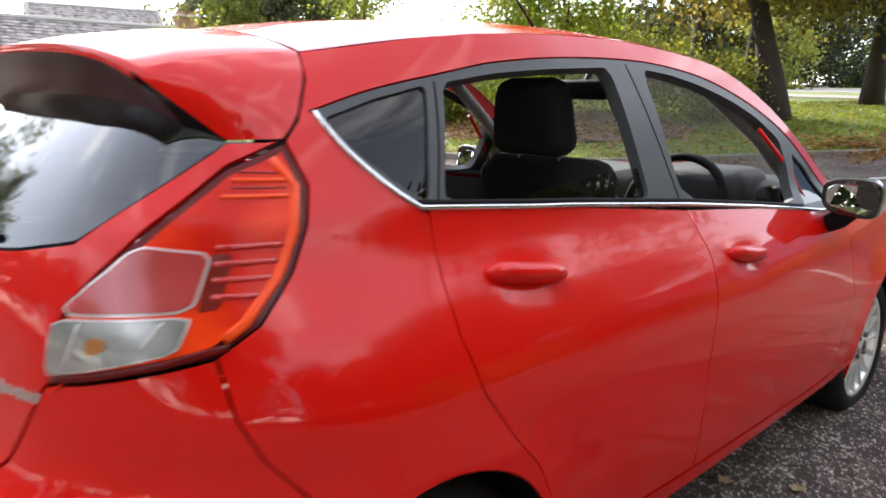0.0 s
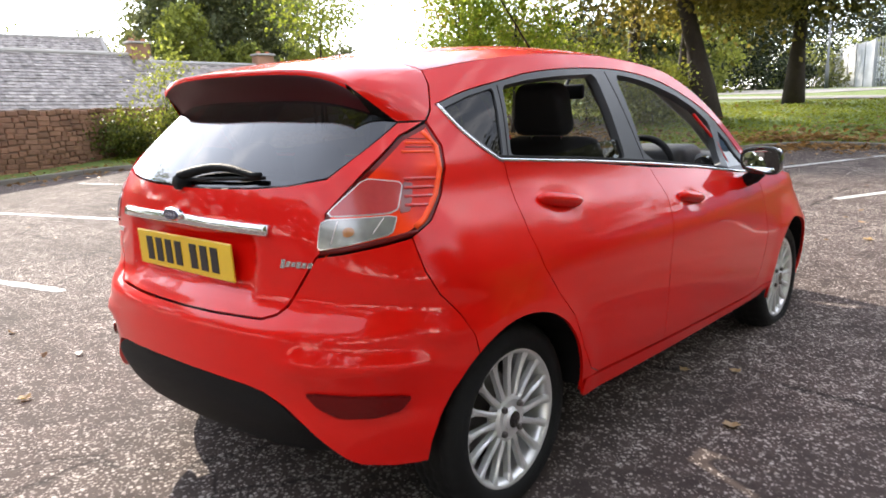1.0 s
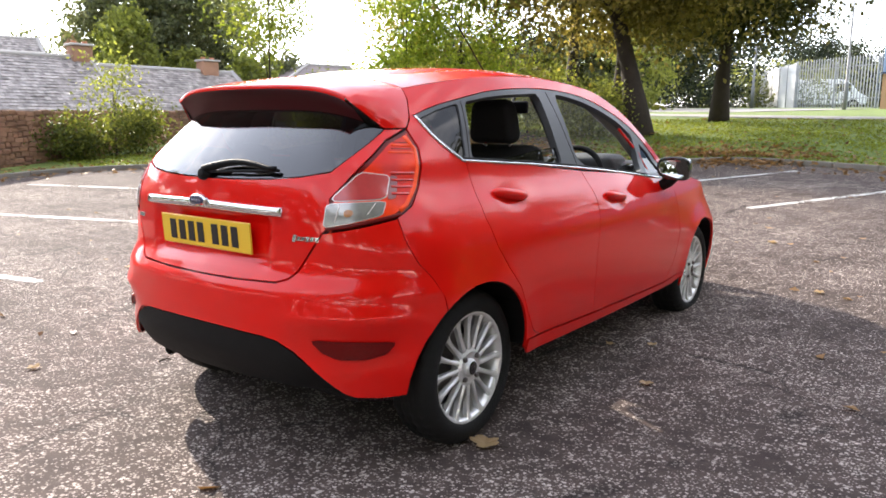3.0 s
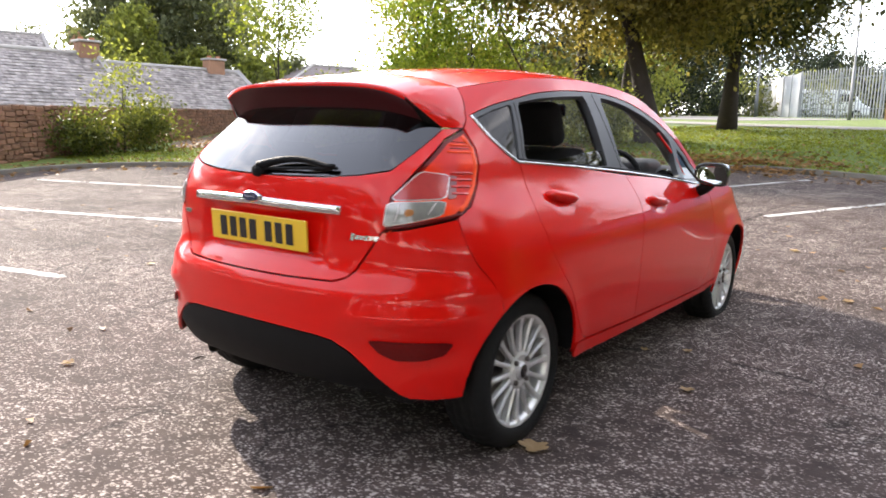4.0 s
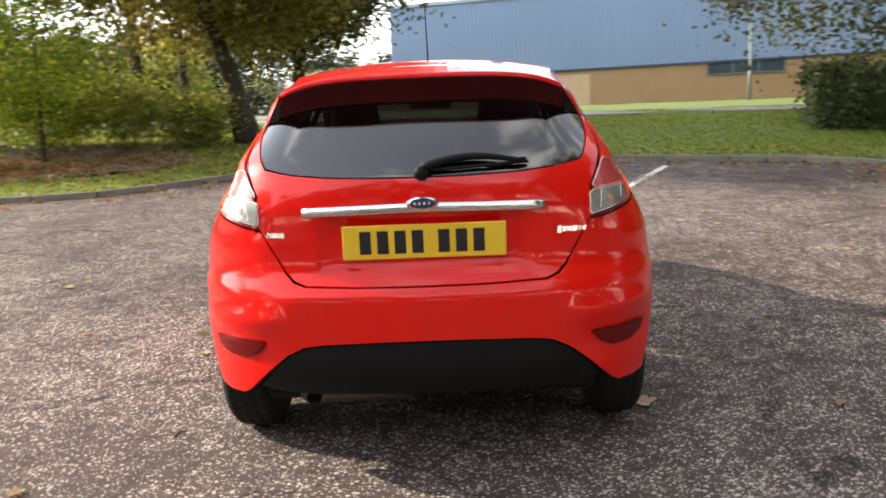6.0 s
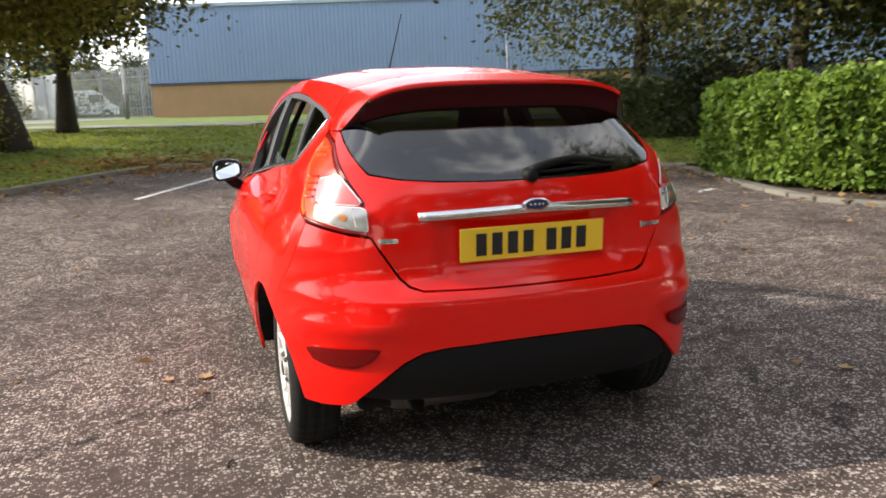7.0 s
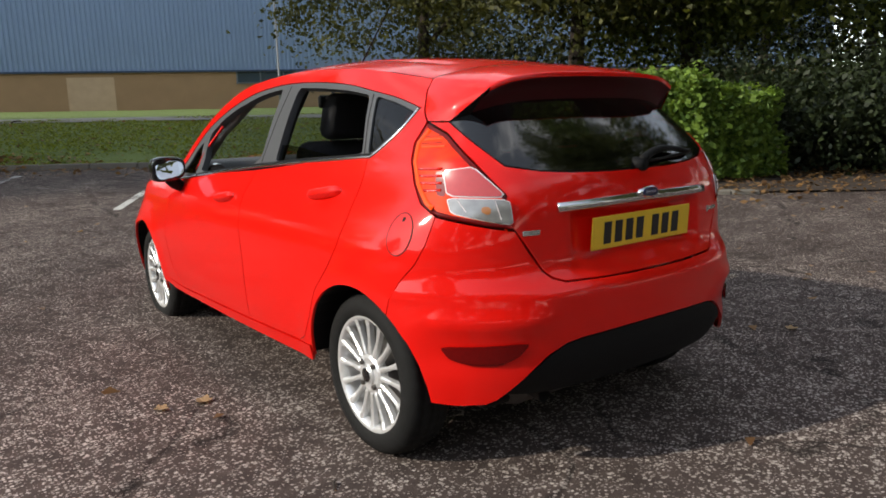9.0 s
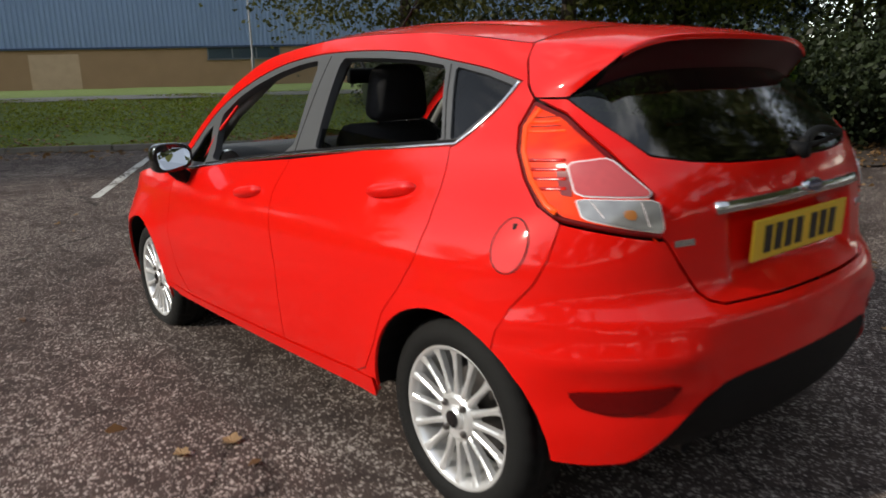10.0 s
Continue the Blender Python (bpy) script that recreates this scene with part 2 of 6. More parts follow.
CLEARLENS = surf("clear_lens", (0.40, 0.39, 0.375), 0.24, 0.6, vary=0.5, scale=34, coat=1.0)
REDLENS = fluted("red_lens", (0.66, 0.010, 0.002), (1.0, 0.055, 0.005), (4, 4, 9), 0.2, 0.15)
AMBER = surf("amber_bulb", (0.40, 0.15, 0.04), 0.2, coat=1.0)
DARKRED = surf("dark_red_reflector", (0.13, 0.0022, 0.0022), 0.25, coat=0.15, vary=0.2, scale=80, spec=0.2)
YELLOW = surf("yellow_plate", (0.82, 0.52, 0.035), 0.35, vary=0.06, scale=10)
INK = surf("black_ink", (0.012, 0.012, 0.015), 0.4, vary=0.05)
BLUEOVAL = surf("blue_enamel", (0.008, 0.018, 0.07), 0.15, coat=1.0, vary=0.05)
CABIN_GLASS = window_glass("clear_glass", (0.86, 0.9, 0.88))
TINT_GLASS = window_glass("tinted_door_glass", (0.30, 0.32, 0.32))
DARK_GLASS = window_glass("smoked_glass", (0.05, 0.055, 0.06), 0.125, 0.06)
QUARTER_GLASS = window_glass("dark_quarter_glass", (0.04, 0.045, 0.05), 0.045)
MIRROR = surf("mirror_glass", (0.58, 0.60, 0.63), 0.01, 1.0, vary=0.0)
STEEL = surf("rusty_steel", (0.10, 0.09, 0.085), 0.5, 0.8, vary=0.3, scale=30)
TARMAC = asphalt("tarmac")
GRASS = surf("grass_soil", (0.125, 0.175, 0.035), 0.9, vary=0.3, scale=1.6, bump=1.0, bscale=60)
BLADES = leafy("grass_blades", (0.15, 0.185, 0.028), (0.26, 0.30, 0.048), 0.4)
KERBSTONE = surf("kerb_concrete", (0.17, 0.155, 0.13), 0.85, vary=0.3, scale=5, bump=0.5, bscale=120, each=0.12)
PATHSTONE = surf("pale_path", (0.27, 0.25, 0.225), 0.9, vary=0.2, scale=2, bump=0.3, bscale=80)
LINEPAINT = worn_paint("worn_white_paint")
# brown soil of the hedge bed, tree shade put into its colour
SHADESOIL = surf("shade_darkened_soil", (0.052, 0.036, 0.026), 0.95, vary=0.45, scale=3, bump=1.0, bscale=40)
SOIL = surf("brown_soil", (0.105, 0.068, 0.044), 0.95, vary=0.35, scale=2.5, bump=1.0, bscale=45)
BARK = surf("bark", (0.048, 0.036, 0.028), 0.95, vary=0.4, scale=7, bump=1.0, bscale=25)
LEAF_MID = leafy("mid_green_leaves", (0.065, 0.10, 0.02), (0.23, 0.27, 0.05), 0.6)
LEAF_BROAD = leafy("deep_green_leaves", (0.045, 0.064, 0.018), (0.17, 0.19, 0.045), 0.48)
LEAF_LIGHT = leafy("light_green_leaves", (0.12, 0.19, 0.025), (0.34, 0.42, 0.07), 0.66)
LEAF_AUTUMN = leafy("turning_leaves", (0.14, 0.15, 0.03), (0.38, 0.31, 0.07), 0.64)
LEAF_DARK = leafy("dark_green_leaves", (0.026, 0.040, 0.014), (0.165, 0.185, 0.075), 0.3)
LEAF_OLD = leafy("olive_brown_leaves", (0.105, 0.095, 0.032), (0.30, 0.25, 0.085), 0.58)
# near-black tones put the shade under trees into the leaf colour
LEAF_SHADE = leafy("shade_darkened_leaves", (0.008, 0.014, 0.006), (0.032, 0.044, 0.016), 0.15)
LEAF_DUSK = leafy("dark_olive_leaves", (0.034, 0.038, 0.014), (0.125, 0.125, 0.036), 0.28)
LEAF_HEDGE = leafy("laurel_leaves", (0.045, 0.09, 0.014), (0.25, 0.375, 0.07), 0.38)
LEAF_OLIVE = leafy("olive_leaves", (0.10, 0.125, 0.035), (0.27, 0.30, 0.08), 0.58)
# paler, greyed greens put distant haze into the leaf colour
LEAF_FAR = leafy("haze_greyed_leaves", (0.065, 0.08, 0.046), (0.16, 0.175, 0.085), 0.45)
LEAF_PALE = leafy("pale_dry_leaves", (0.26, 0.16, 0.08), (0.50, 0.36, 0.20), 0.3)
LEAF_DRY = leafy("dry_leaves", (0.13, 0.07, 0.035), (0.34, 0.20, 0.085), 0.3)
SLATE = surf("roof_slate", (0.27, 0.24, 0.225), 0.6, spec=0.35, vary=0.85, scale=5.0, bump=1.0, bscale=40, each=0.36)
STONE = surf("rubble_stone", (0.27, 0.145, 0.092), 0.9, vary=0.4, scale=3, bump=0.8, bscale=30, each=0.2)
MORTAR = surf("lime_mortar", (0.19, 0.12, 0.085), 0.95, vary=0.3, scale=6, bump=0.7, bscale=50)
CLADDING = corrugated("blue_cladding")
BUFFBRICK = surf("buff_brick", (0.385, 0.235, 0.132), 0.9, vary=0.15, scale=1.2, bump=0.3, bscale=60, each=0.12)
PATCH = surf("pale_paint_patch", (0.52, 0.36, 0.24), 0.85, vary=0.15, scale=3)
GALV = surf("galvanised_steel", (0.27, 0.285, 0.30), 0.5, 0.3, vary=0.15, scale=3)
WHITEWALL = surf("pale_grey_panel", (0.62, 0.64, 0.66), 0.7, vary=0.08, scale=0.8)
PANELGREY = surf("grey_panel_sheet", (0.55, 0.56, 0.58), 0.7, vary=0.1, scale=0.8)
WHITEVAN = surf("white_van_paint", (0.80, 0.81, 0.82), 0.3, coat=0.6, vary=0.05)
RENDERWALL = surf("grey_render", (0.38, 0.36, 0.34), 0.9, vary=0.15, scale=1.5)
STAKEWOOD = surf("weathered_wood", (0.17, 0.12, 0.08), 0.85, vary=0.3, scale=8, bump=0.5, bscale=60)
FARTILE = surf("brown_grey_roof_tile", (0.16, 0.13, 0.12), 0.8, vary=0.4, scale=4, bump=0.8, bscale=20)
TERRACOTTA = surf("clay_pot", (0.35, 0.14, 0.07), 0.8, vary=0.2)


# ---- mesh helpers ----
def mesh_data(name, verts, faces, mat, smooth=False):
    me = bpy.data.meshes.new(name)
    me.from_pydata([tuple(v) for v in verts], [], [tuple(f) for f in faces])
    me.materials.append(mat)
    if smooth:
        me.polygons.foreach_set("use_smooth", [True] * len(me.polygons))
    me.update()
    return me


def solid(name, verts, faces, mat, parent=None, label="", smooth=False, m=None):
    ob = new(name, mesh_data(name, verts, faces, mat, smooth))
    if parent:
        ob.parent = parent
    if m is not None:
        ob.matrix_basis = m
    if label:
        ob["label"] = label
    return ob


def part(name, bm, mat, parent=None, label="", smooth=False, m=None):
    me = bpy.data.meshes.new(name)
    bm.to_mesh(me)
    bm.free()
    me.materials.append(mat)
    if smooth:
        me.polygons.foreach_set("use_smooth", [True] * len(me.polygons))
    ob = new(name, me)
    if parent:
        ob.parent = parent
    if m is not None:
        ob.matrix_basis = m
    if label:
        ob["label"] = label
    return ob


def box_bm(x0, y0, z0, x1, y1, z1, bevel=0.0, seg=2):
    bm = bmesh.new()
    bmesh.ops.create_cube(bm, size=1.0)
    bmesh.ops.scale(bm, vec=(x1 - x0, y1 - y0, z1 - z0), verts=bm.verts)
    bmesh.ops.translate(bm, vec=((x0 + x1) / 2, (y0 + y1) / 2, (z0 + z1) / 2), verts=bm.verts)
    if bevel:
        bmesh.ops.bevel(bm, geom=list(bm.edges), offset=bevel, segments=seg, affect="EDGES", profile=0.5)
    return bm


def tube(points, radii, sides=8, cap=True):
    """Verts and faces of a round bar through the points."""
    vs, fs = [], []
    pts = [Vector(p) for p in points]
    up = Vector((0, 0, 1))
    for i, p in enumerate(pts):
        d = (pts[min(i + 1, len(pts) - 1)] - pts[max(i - 1, 0)]).normalized()
        a = d.cross(up if abs(d.z) < 0.95 else Vector((1, 0, 0))).normalized()
        b = d.cross(a)
        r = radii[i] if isinstance(radii, (list, tuple)) else radii
        for k in range(sides):
            t = 2 * math.pi * k / sides
            vs.append(p + a * (r * math.cos(t)) + b * (r * math.sin(t)))
    for i in range(len(pts) - 1):
        for k in range(sides):
            k2 = (k + 1) % sides
            fs.append((i * sides + k, i * sides + k2, (i + 1) * sides + k2, (i + 1) * sides + k))
    if cap:
        fs.append(tuple(range(sides))[::-1])
        fs.append(tuple((len(pts) - 1) * sides + k for k in range(sides)))
    return vs, fs


def lathe(profile, sides=48, axis="x"):
    """Turn a profile of (along, radius) round the x axis."""
    vs, fs = [], []
    for a, r in profile:
        for k in range(sides):
            t = 2 * math.pi * k / sides
            vs.append((a, r * math.cos(t), r * math.sin(t)))
    for i in range(len(profile) - 1):
        for k in range(sides):
            k2 = (k + 1) % sides
            fs.append((i * sides + k, (i + 1) * sides + k, (i + 1) * sides + k2, i * sides + k2))
    return vs, fs


def grid_faces(nu, nv):
    return [(i * nv + j, (i + 1) * nv + j, (i + 1) * nv + j + 1, i * nv + j + 1) for i in range(nu - 1) for j in range(nv - 1)]


def curve_at(tab, v):
    """A smooth curve through a table of (position, value)."""
    xs, ys = [a for a, _ in tab], [b for _, b in tab]
    if v <= xs[0]:
        return ys[0] + (v - xs[0]) * (ys[1] - ys[0]) / (xs[1] - xs[0])
    if v >= xs[-1]:
        return ys[-1] + (v - xs[-1]) * (ys[-1] - ys[-2]) / (xs[-1] - xs[-2])
    i = max(j for j in range(len(xs) - 1) if xs[j] <= v)

    def slope(j):
        a, b = max(j - 1, 0), min(j + 1, len(xs) - 1)
        return (ys[b] - ys[a]) / (xs[b] - xs[a])
    h = xs[i + 1] - xs[i]
    t = (v - xs[i]) / h
    return ((2 * t ** 3 - 3 * t ** 2 + 1) * ys[i] + (t ** 3 - 2 * t ** 2 + t) * h * slope(i)
            + (3 * t ** 2 - 2 * t ** 3) * ys[i + 1] + (t ** 3 - t ** 2) * h * slope(i + 1))


def line_at(tab, v):
    return float(np.interp(v, [a for a, _ in tab], [b for _, b in tab]))


# ---- ground ----
def ground_z(x, y):
    """The car park is level round the car and climbs towards the lawn."""
    if y < 0.5:
        return -0.006
    if y < 2.5:
        return 0.055 * (y - 0.5) ** 2 / 4 - 0.006
    return -0.006 + 0.055 * (min(y, 14) - 1.5) + 0.025 * max(0, y - 14)


BANK = [(2, 0.14), (5, 0.27), (7.5, 0.43), (9, 0.53), (11, 0.64), (13.6, 0.96), (16, 1.15), (18, 1.28), (20, 1.39), (26, 1.62), (34, 1.85), (45, 2.2), (60, 2.5), (400, 6.0)]


def lawn_z(x, y):
    return max(curve_at(BANK, y) if y < 60 else line_at(BANK, y), ground_z(x, y) + 0.1 if y < 12 else 0)


# kerb line of the lawn, from the wall side round to the hedge
KERB = [(-11.6, -6.0), (-12.0, 0.0), (-12.3, 3.6), (-12.3, 5.0), (-11.4, 6.2), (-9.9, 6.85), (-8.4, 7.2), (-6.6, 7.4), (-4.9, 7.75), (-3.8, 8.85), (-2.8, 10.25),
        (-1.75, 11.6), (-0.6, 11.5), (0.75, 11.0), (2.1, 10.35), (3.7, 9.65), (5.5, 8.8), (6.6, 7.6)]
HEDGE_KERB = [(6.6, 7.6), (6.25, 6.2), (5.95, 5.0), (5.95, 4.2), (6.3, 3.55), (6.95, 3.05), (7.8, 2.55), (9.5, 1.6), (13.0, -0.6), (20.0, -5.0)]


def smooth_line(pts, step=0.25):
    """Points along a rounded line through pts."""
    out = []
    for i in range(len(pts) - 1):
        p0, p1, p2, p3 = (Vector((*pts[max(0, min(len(pts) - 1, j))], 0)) for j in (i - 1, i, i + 1, i + 2))
        n = max(2, int((p2 - p1).length / step))
        for k in range(n):
            t = k / n
            out.append(0.5 * ((2 * p1) + (p2 - p0) * t + (2 * p0 - 5 * p1 + 4 * p2 - p3) * t * t + (3 * p1 - p0 - 3 * p2 + p3) * t ** 3))
    out.append(Vector((*pts[-1], 0)))
    return [(p.x, p.y) for p in out]


def inside(poly, x, y):
    c = False
    j = len(poly) - 1
    for i in range(len(poly)):
        xi, yi = poly[i]
        xj, yj = poly[j]
        if (yi > y) != (yj > y) and x < (xj - xi) * (y - yi) / (yj - yi) + xi:
            c = not c
        j = i
    return c


def triangulate(outline, holes, inner):
    """Triangles of an outline with holes, with the inner points joined in."""
    from mathutils.geometry import delaunay_2d_cdt
    vs, es = [], []
    for ring in [outline] + holes:
        k = len(vs)
        vs += [Vector(p) for p in ring]
        es += [(k + i, k + (i + 1) % len(ring)) for i in range(len(ring))]
    vs += [Vector(p) for p in inner]
    v2, _, f2, _, _, _ = delaunay_2d_cdt(vs, es, [], 0, 1e-6)
    keep = []
    for f in f2:
        cx, cy = sum(v2[i].x for i in f) / len(f), sum(v2[i].y for i in f) / len(f)
        if inside(outline, cx, cy) and not any(inside(h, cx, cy) for h in holes):
            keep.append(tuple(f))
    return [tuple(v) for v in v2], keep


# one sheet of tarmac to the horizon
def rows_of(lo, hi, fine_lo, fine_hi, fine, steps):
    out = list(np.arange(fine_lo, fine_hi + 1e-6, fine))
    left = [fine_lo - (fine_lo - lo) * (k / steps) ** 3 for k in range(steps, 0, -1)]
    right = [fine_hi + (hi - fine_hi) * (k / steps) ** 3 for k in range(1, steps + 1)]
    return left + out + right


gx, gy = rows_of(-1500, 1500, -16, 16, 0.5, 8), rows_of(-1500, 1500, -12, 16, 0.25, 8)
ground = tagged(solid("ground", [(x, y, ground_z(x, y)) for x in gx for y in gy], grid_faces(len(gx), len(gy)), TARMAC, smooth=True),
                "old grey tarmac with pale worn chippings and cracks", "ground", kind="structure")

# the lawn behind the kerb, out to the trees
kerb_pts = smooth_line(KERB, 0.3)
lawn_edge = kerb_pts + [(12, 7.5), (30, 4), (160, -20), (160, 300), (-200, 300), (-200, -40), (-30, -12)]
rng = np.random.default_rng(3)
inner = [(x, y) for x in np.arange(-30, 40, 0.9) for y in np.arange(2, 60, 0.9)] + [(x, y) for x in np.arange(-190, 160, 12) for y in np.arange(-38, 300, 12)]
inner = [(x + float(rng.uniform(-.2, .2)), y + float(rng.uniform(-.2, .2))) for x, y in inner]
kp = np.array(kerb_pts)
inner = [p for p in inner if inside(lawn_edge, *p) and np.min(np.hypot(kp[:, 0] - p[0], kp[:, 1] - p[1])) > 0.3]
lv, lf = triangulate(lawn_edge, [], inner)


def lawn_rough(x, y):
    near = float(np.min(np.hypot(kp[:, 0] - x, kp[:, 1] - y)))
    f = min(near / 1.3, 1)
    f = f * f * (3 - 2 * f)
    return (ground_z(x, y) + 0.075) * (1 - f) + lawn_z(x, y) * f + min(near, 1) * 0.05 * noise.noise((x * 0.6, y * 0.6, 0))


lawn = tagged(solid("lawn", [(x, y, lawn_rough(x, y)) for x, y in lv], lf, GRASS, smooth=True),
              "mown green grass bank with scattered fallen leaves", "lawn", kind="structure")


def kerb_run(name, pts, label, width=0.12, height=0.09):
    """Kerb stones end to end along a line, each a bevelled block."""
    run = tagged(new(name), label, "kerb", kind="structure")
    pts = smooth_line(pts, 0.9)
    for (ax, ay), (bx, by) in zip(pts, pts[1:]):
        d = Vector((bx - ax, by - ay, 0))
        length = d.length
        if length < 0.05:
            continue
        ang = math.atan2(d.y, d.x)
        z0, z1 = ground_z(ax, ay), ground_z(bx, by)
        bm = box_bm(0.006, -width / 2, -0.1, length - 0.006, width / 2, height, 0.012, 1)
        o = part("kerb_stone", bm, KERBSTONE, run)
        o.matrix_basis = Matrix.Translation((ax, ay, z0)) @ Matrix.Rotation(ang, 4, "Z") @ Matrix.Rotation(-math.atan2(z1 - z0, length), 4, "Y")
    return run


kerb_run("kerb", [p for p in KERB if p[1] > -7], "weathered concrete kerb stones edging the lawn")
kerb_run("hedge_kerb", HEDGE_KERB[:6], "pale concrete edging round the hedge bed", 0.2, 0.05)
bed_edge = smooth_line(HEDGE_KERB, 0.4) + [(26, 2), (26, 12), (7.5, 11)]
bed_in = [(x, y) for x in np.arange(6, 25, .8) for y in np.arange(-5, 11, .8)]
hk = np.array(bed_edge)
bed_in = [p for p in bed_in if inside(bed_edge, *p) and np.min(np.hypot(hk[:, 0] - p[0], hk[:, 1] - p[1])) > .3]
bv, bf = triangulate(bed_edge, [], bed_in)
tagged(solid("hedge_bed", [(x, y, ground_z(x, y) + .03 + .02 * noise.noise((x, y, 2))) for x, y in bv], bf, SHADESOIL, smooth=True), "soil with leaf litter under the hedge and trees, darkened for tree shade", "soil", kind="structure")


def strip(name, pts, width, lift, mat, zfun, label, cat, kind="structure", step=0.15, wobble=0.0):
    """A thin band laid along a line on the ground."""
    pts = smooth_line(pts, step)
    vs, fs = [], []
    for i, (x, y) in enumerate(pts):
        a, b = pts[max(i - 1, 0)], pts[min(i + 1, len(pts) - 1)]
        d = Vector((b[0] - a[0], b[1] - a[1])).normalized()
        w = width / 2 * (1 + wobble * noise.noise((x * 9, y * 9, 1)))
        for s in (-1, 1):
            px, py = x - d.y * w * s, y + d.x * w * s
            vs.append((px, py, zfun(px, py) + lift))
    n = len(vs)
    vs += [(x, y, z - 0.01) for x, y, z in vs]
    for i in range(len(pts) - 1):
        k = 2 * i
        fs += [(k, k + 2, k + 3, k + 1), (n + k, n + k + 2, k + 2, k), (k + 1, k + 3, n + k + 3, n + k + 1)]
    fs += [(0, 1, n + 1, n), (n - 2, 2 * n - 2, 2 * n - 1, n - 1)]
    return tagged(solid(name, vs, fs, mat), label, cat, kind=kind)


for a, b in (((-1.78, 7.85), (-0.35, 10.6)), ((0.02, 6.6), (1.7, 9.75)), ((1.83, 5.7), (3.5, 8.9)), ((-10.9, 3.75), (-4.9, 5.2)), ((-8.6, 1.72), (-4.25, 2.9)),
             ((-8.2, -0.75), (-3.42, 0.4)), ((5.1, 5.36), (5.5, 5.52))):
    strip("bay_line", [a, b], 0.095, 0.004, LINEPAINT, ground_z, "worn white painted parking bay line on tarmac", "road marking", wobble=0.5, step=0.1)

# the leaf-strewn bed under the young trees
YOUNG_BED = smooth_line([(-15.2, 9.3), (-14.2, 8.5), (-11.5, 8.5), (-9, 8.7), (-6.6, 9.1), (-5.0, 10.0), (-4.9, 12.0), (-7, 13.4), (-10, 15), (-13.5, 16.5), (-18.2, 16), (-17.4, 12.6), (-15.2, 9.3)], .5)[:-1]
yb_in = [(x, y) for x in np.arange(-19, -4.5, .5) for y in np.arange(8.2, 17, .5)]
yk = np.array(YOUNG_BED)
yb_in = [p for p in yb_in if inside(YOUNG_BED, *p) and np.min(np.hypot(yk[:, 0] - p[0], yk[:, 1] - p[1])) > .2]
yv, yf = triangulate(YOUNG_BED, [], yb_in)
tagged(solid("planting_bed", [(x, y, lawn_rough(x, y) + .035 + .03 * noise.noise((x, y, 4))) for x, y in yv], yf, SOIL, smooth=True), "bare brown soil bed strewn with fallen leaves", "soil", kind="structure")
strip("footpath", [(-60, 42), (-30, 33), (-14, 25.5), (-6, 21.8), (0, 19.5), (6, 18.3), (14, 16.6), (24, 14.2)], 1.9, 0.03, PATHSTONE, lawn_z, "pale paved footpath across the lawn", "footpath", step=0.8)
strip("access_road", [(-60, 50), (-30, 43), (-14, 36), (-8, 33.6), (-4.5, 32.4)], 10.5, 0.02, PATHSTONE, lawn_z, "pale access road towards the steel fence", "road", step=1.0)



# ---- the car: a skin round the plan, u along it from the middle of the tail, z up ----
WID = [(.15, .79), (.25, .82), (.37, .845), (.52, .855), (.66, .852), (.78, .838), (.88, .795), (.95, .750), (1.0, .722), (1.06, .701), (1.2, .650), (1.3, .605), (1.36, .572), (1.42, .52), (1.47, .44)]
TAPER = [(.2, .05), (.8, .055), (.95, .06), (1.06, .07), (1.2, .15), (1.3, .24), (1.36, .33), (1.5, .4)]
TAIL = [(.15, -.56), (.25, -.62), (.35, -.635), (.48, -.645), (.58, -.648), (.64, -.640), (.70, -.602), (.80, -.594), (.92, -.588), (.99, -.576), (1.02, -.560), (1.10, -.482), (1.223, -.345), (1.33, -.22), (1.45, -.08)]
BOW = [(.2, .22), (.66, .25), (.9, .28), (1.0, .34), (1.2, .24), (1.4, .25)]
ROUND = [(.2, .36), (.6, .36), (.9, .24), (1.05, .16), (1.3, .14)]
YC, TURN_R = 0.35, 0.8
U0 = TURN_R * math.pi / 2


def half_width(y, z):
    w = curve_at(WID, z)
    if y < .6:
        w -= line_at(TAPER, z) * (.6 - y) ** 2
    if y > 1.0:
        w -= (.03 if z > .75 else .012 + .018 * max(0, (z - .6) / .15)) * (y - 1) ** 2
    if y > 2.55:
        w -= 0.5 * (y - 2.55) ** 2
    # flares over the wheels
    for yw in (0.0, 2.489):
        q = math.hypot(y - yw, (z - .29)) - .34
        if -.05 < q < .16:
            w += 0.010 * math.exp(-(q / .06) ** 2)
    return w


def skin_gap(x, y, z):
    a, b, k = abs(x) - half_width(y, z), curve_at(TAIL, z) + line_at(BOW, z) * x * x - y, line_at(ROUND, z)
    h = max(k - abs(a - b), 0) / k
    return max(a, b) + h * h * k / 4


def skin(u, z):
    """The point of the skin at u (right side positive) and height z."""
    sgn, s = (1 if u >= 0 else -1), abs(u) - U0
    if s >= 0:
        y = YC + s
        return Vector((sgn * half_width(y, z), y, z))
    th = -s / TURN_R
    c, sn = math.cos(th), math.sin(th)
    lo, hi = 0.2, 1.4
    for _ in range(22):
        mid = (lo + hi) / 2
        if skin_gap(mid * c, YC - mid * sn, z) < 0:
            lo = mid
        else:
            hi = mid
    return Vector((sgn * lo * c, YC - lo * sn, z))


def skin_normal(u, z):
    e = 0.004
    a, b = skin(u + e, z) - skin(u - e, z), skin(u, z + e) - skin(u, z - e)
    return a.cross(b).normalized()


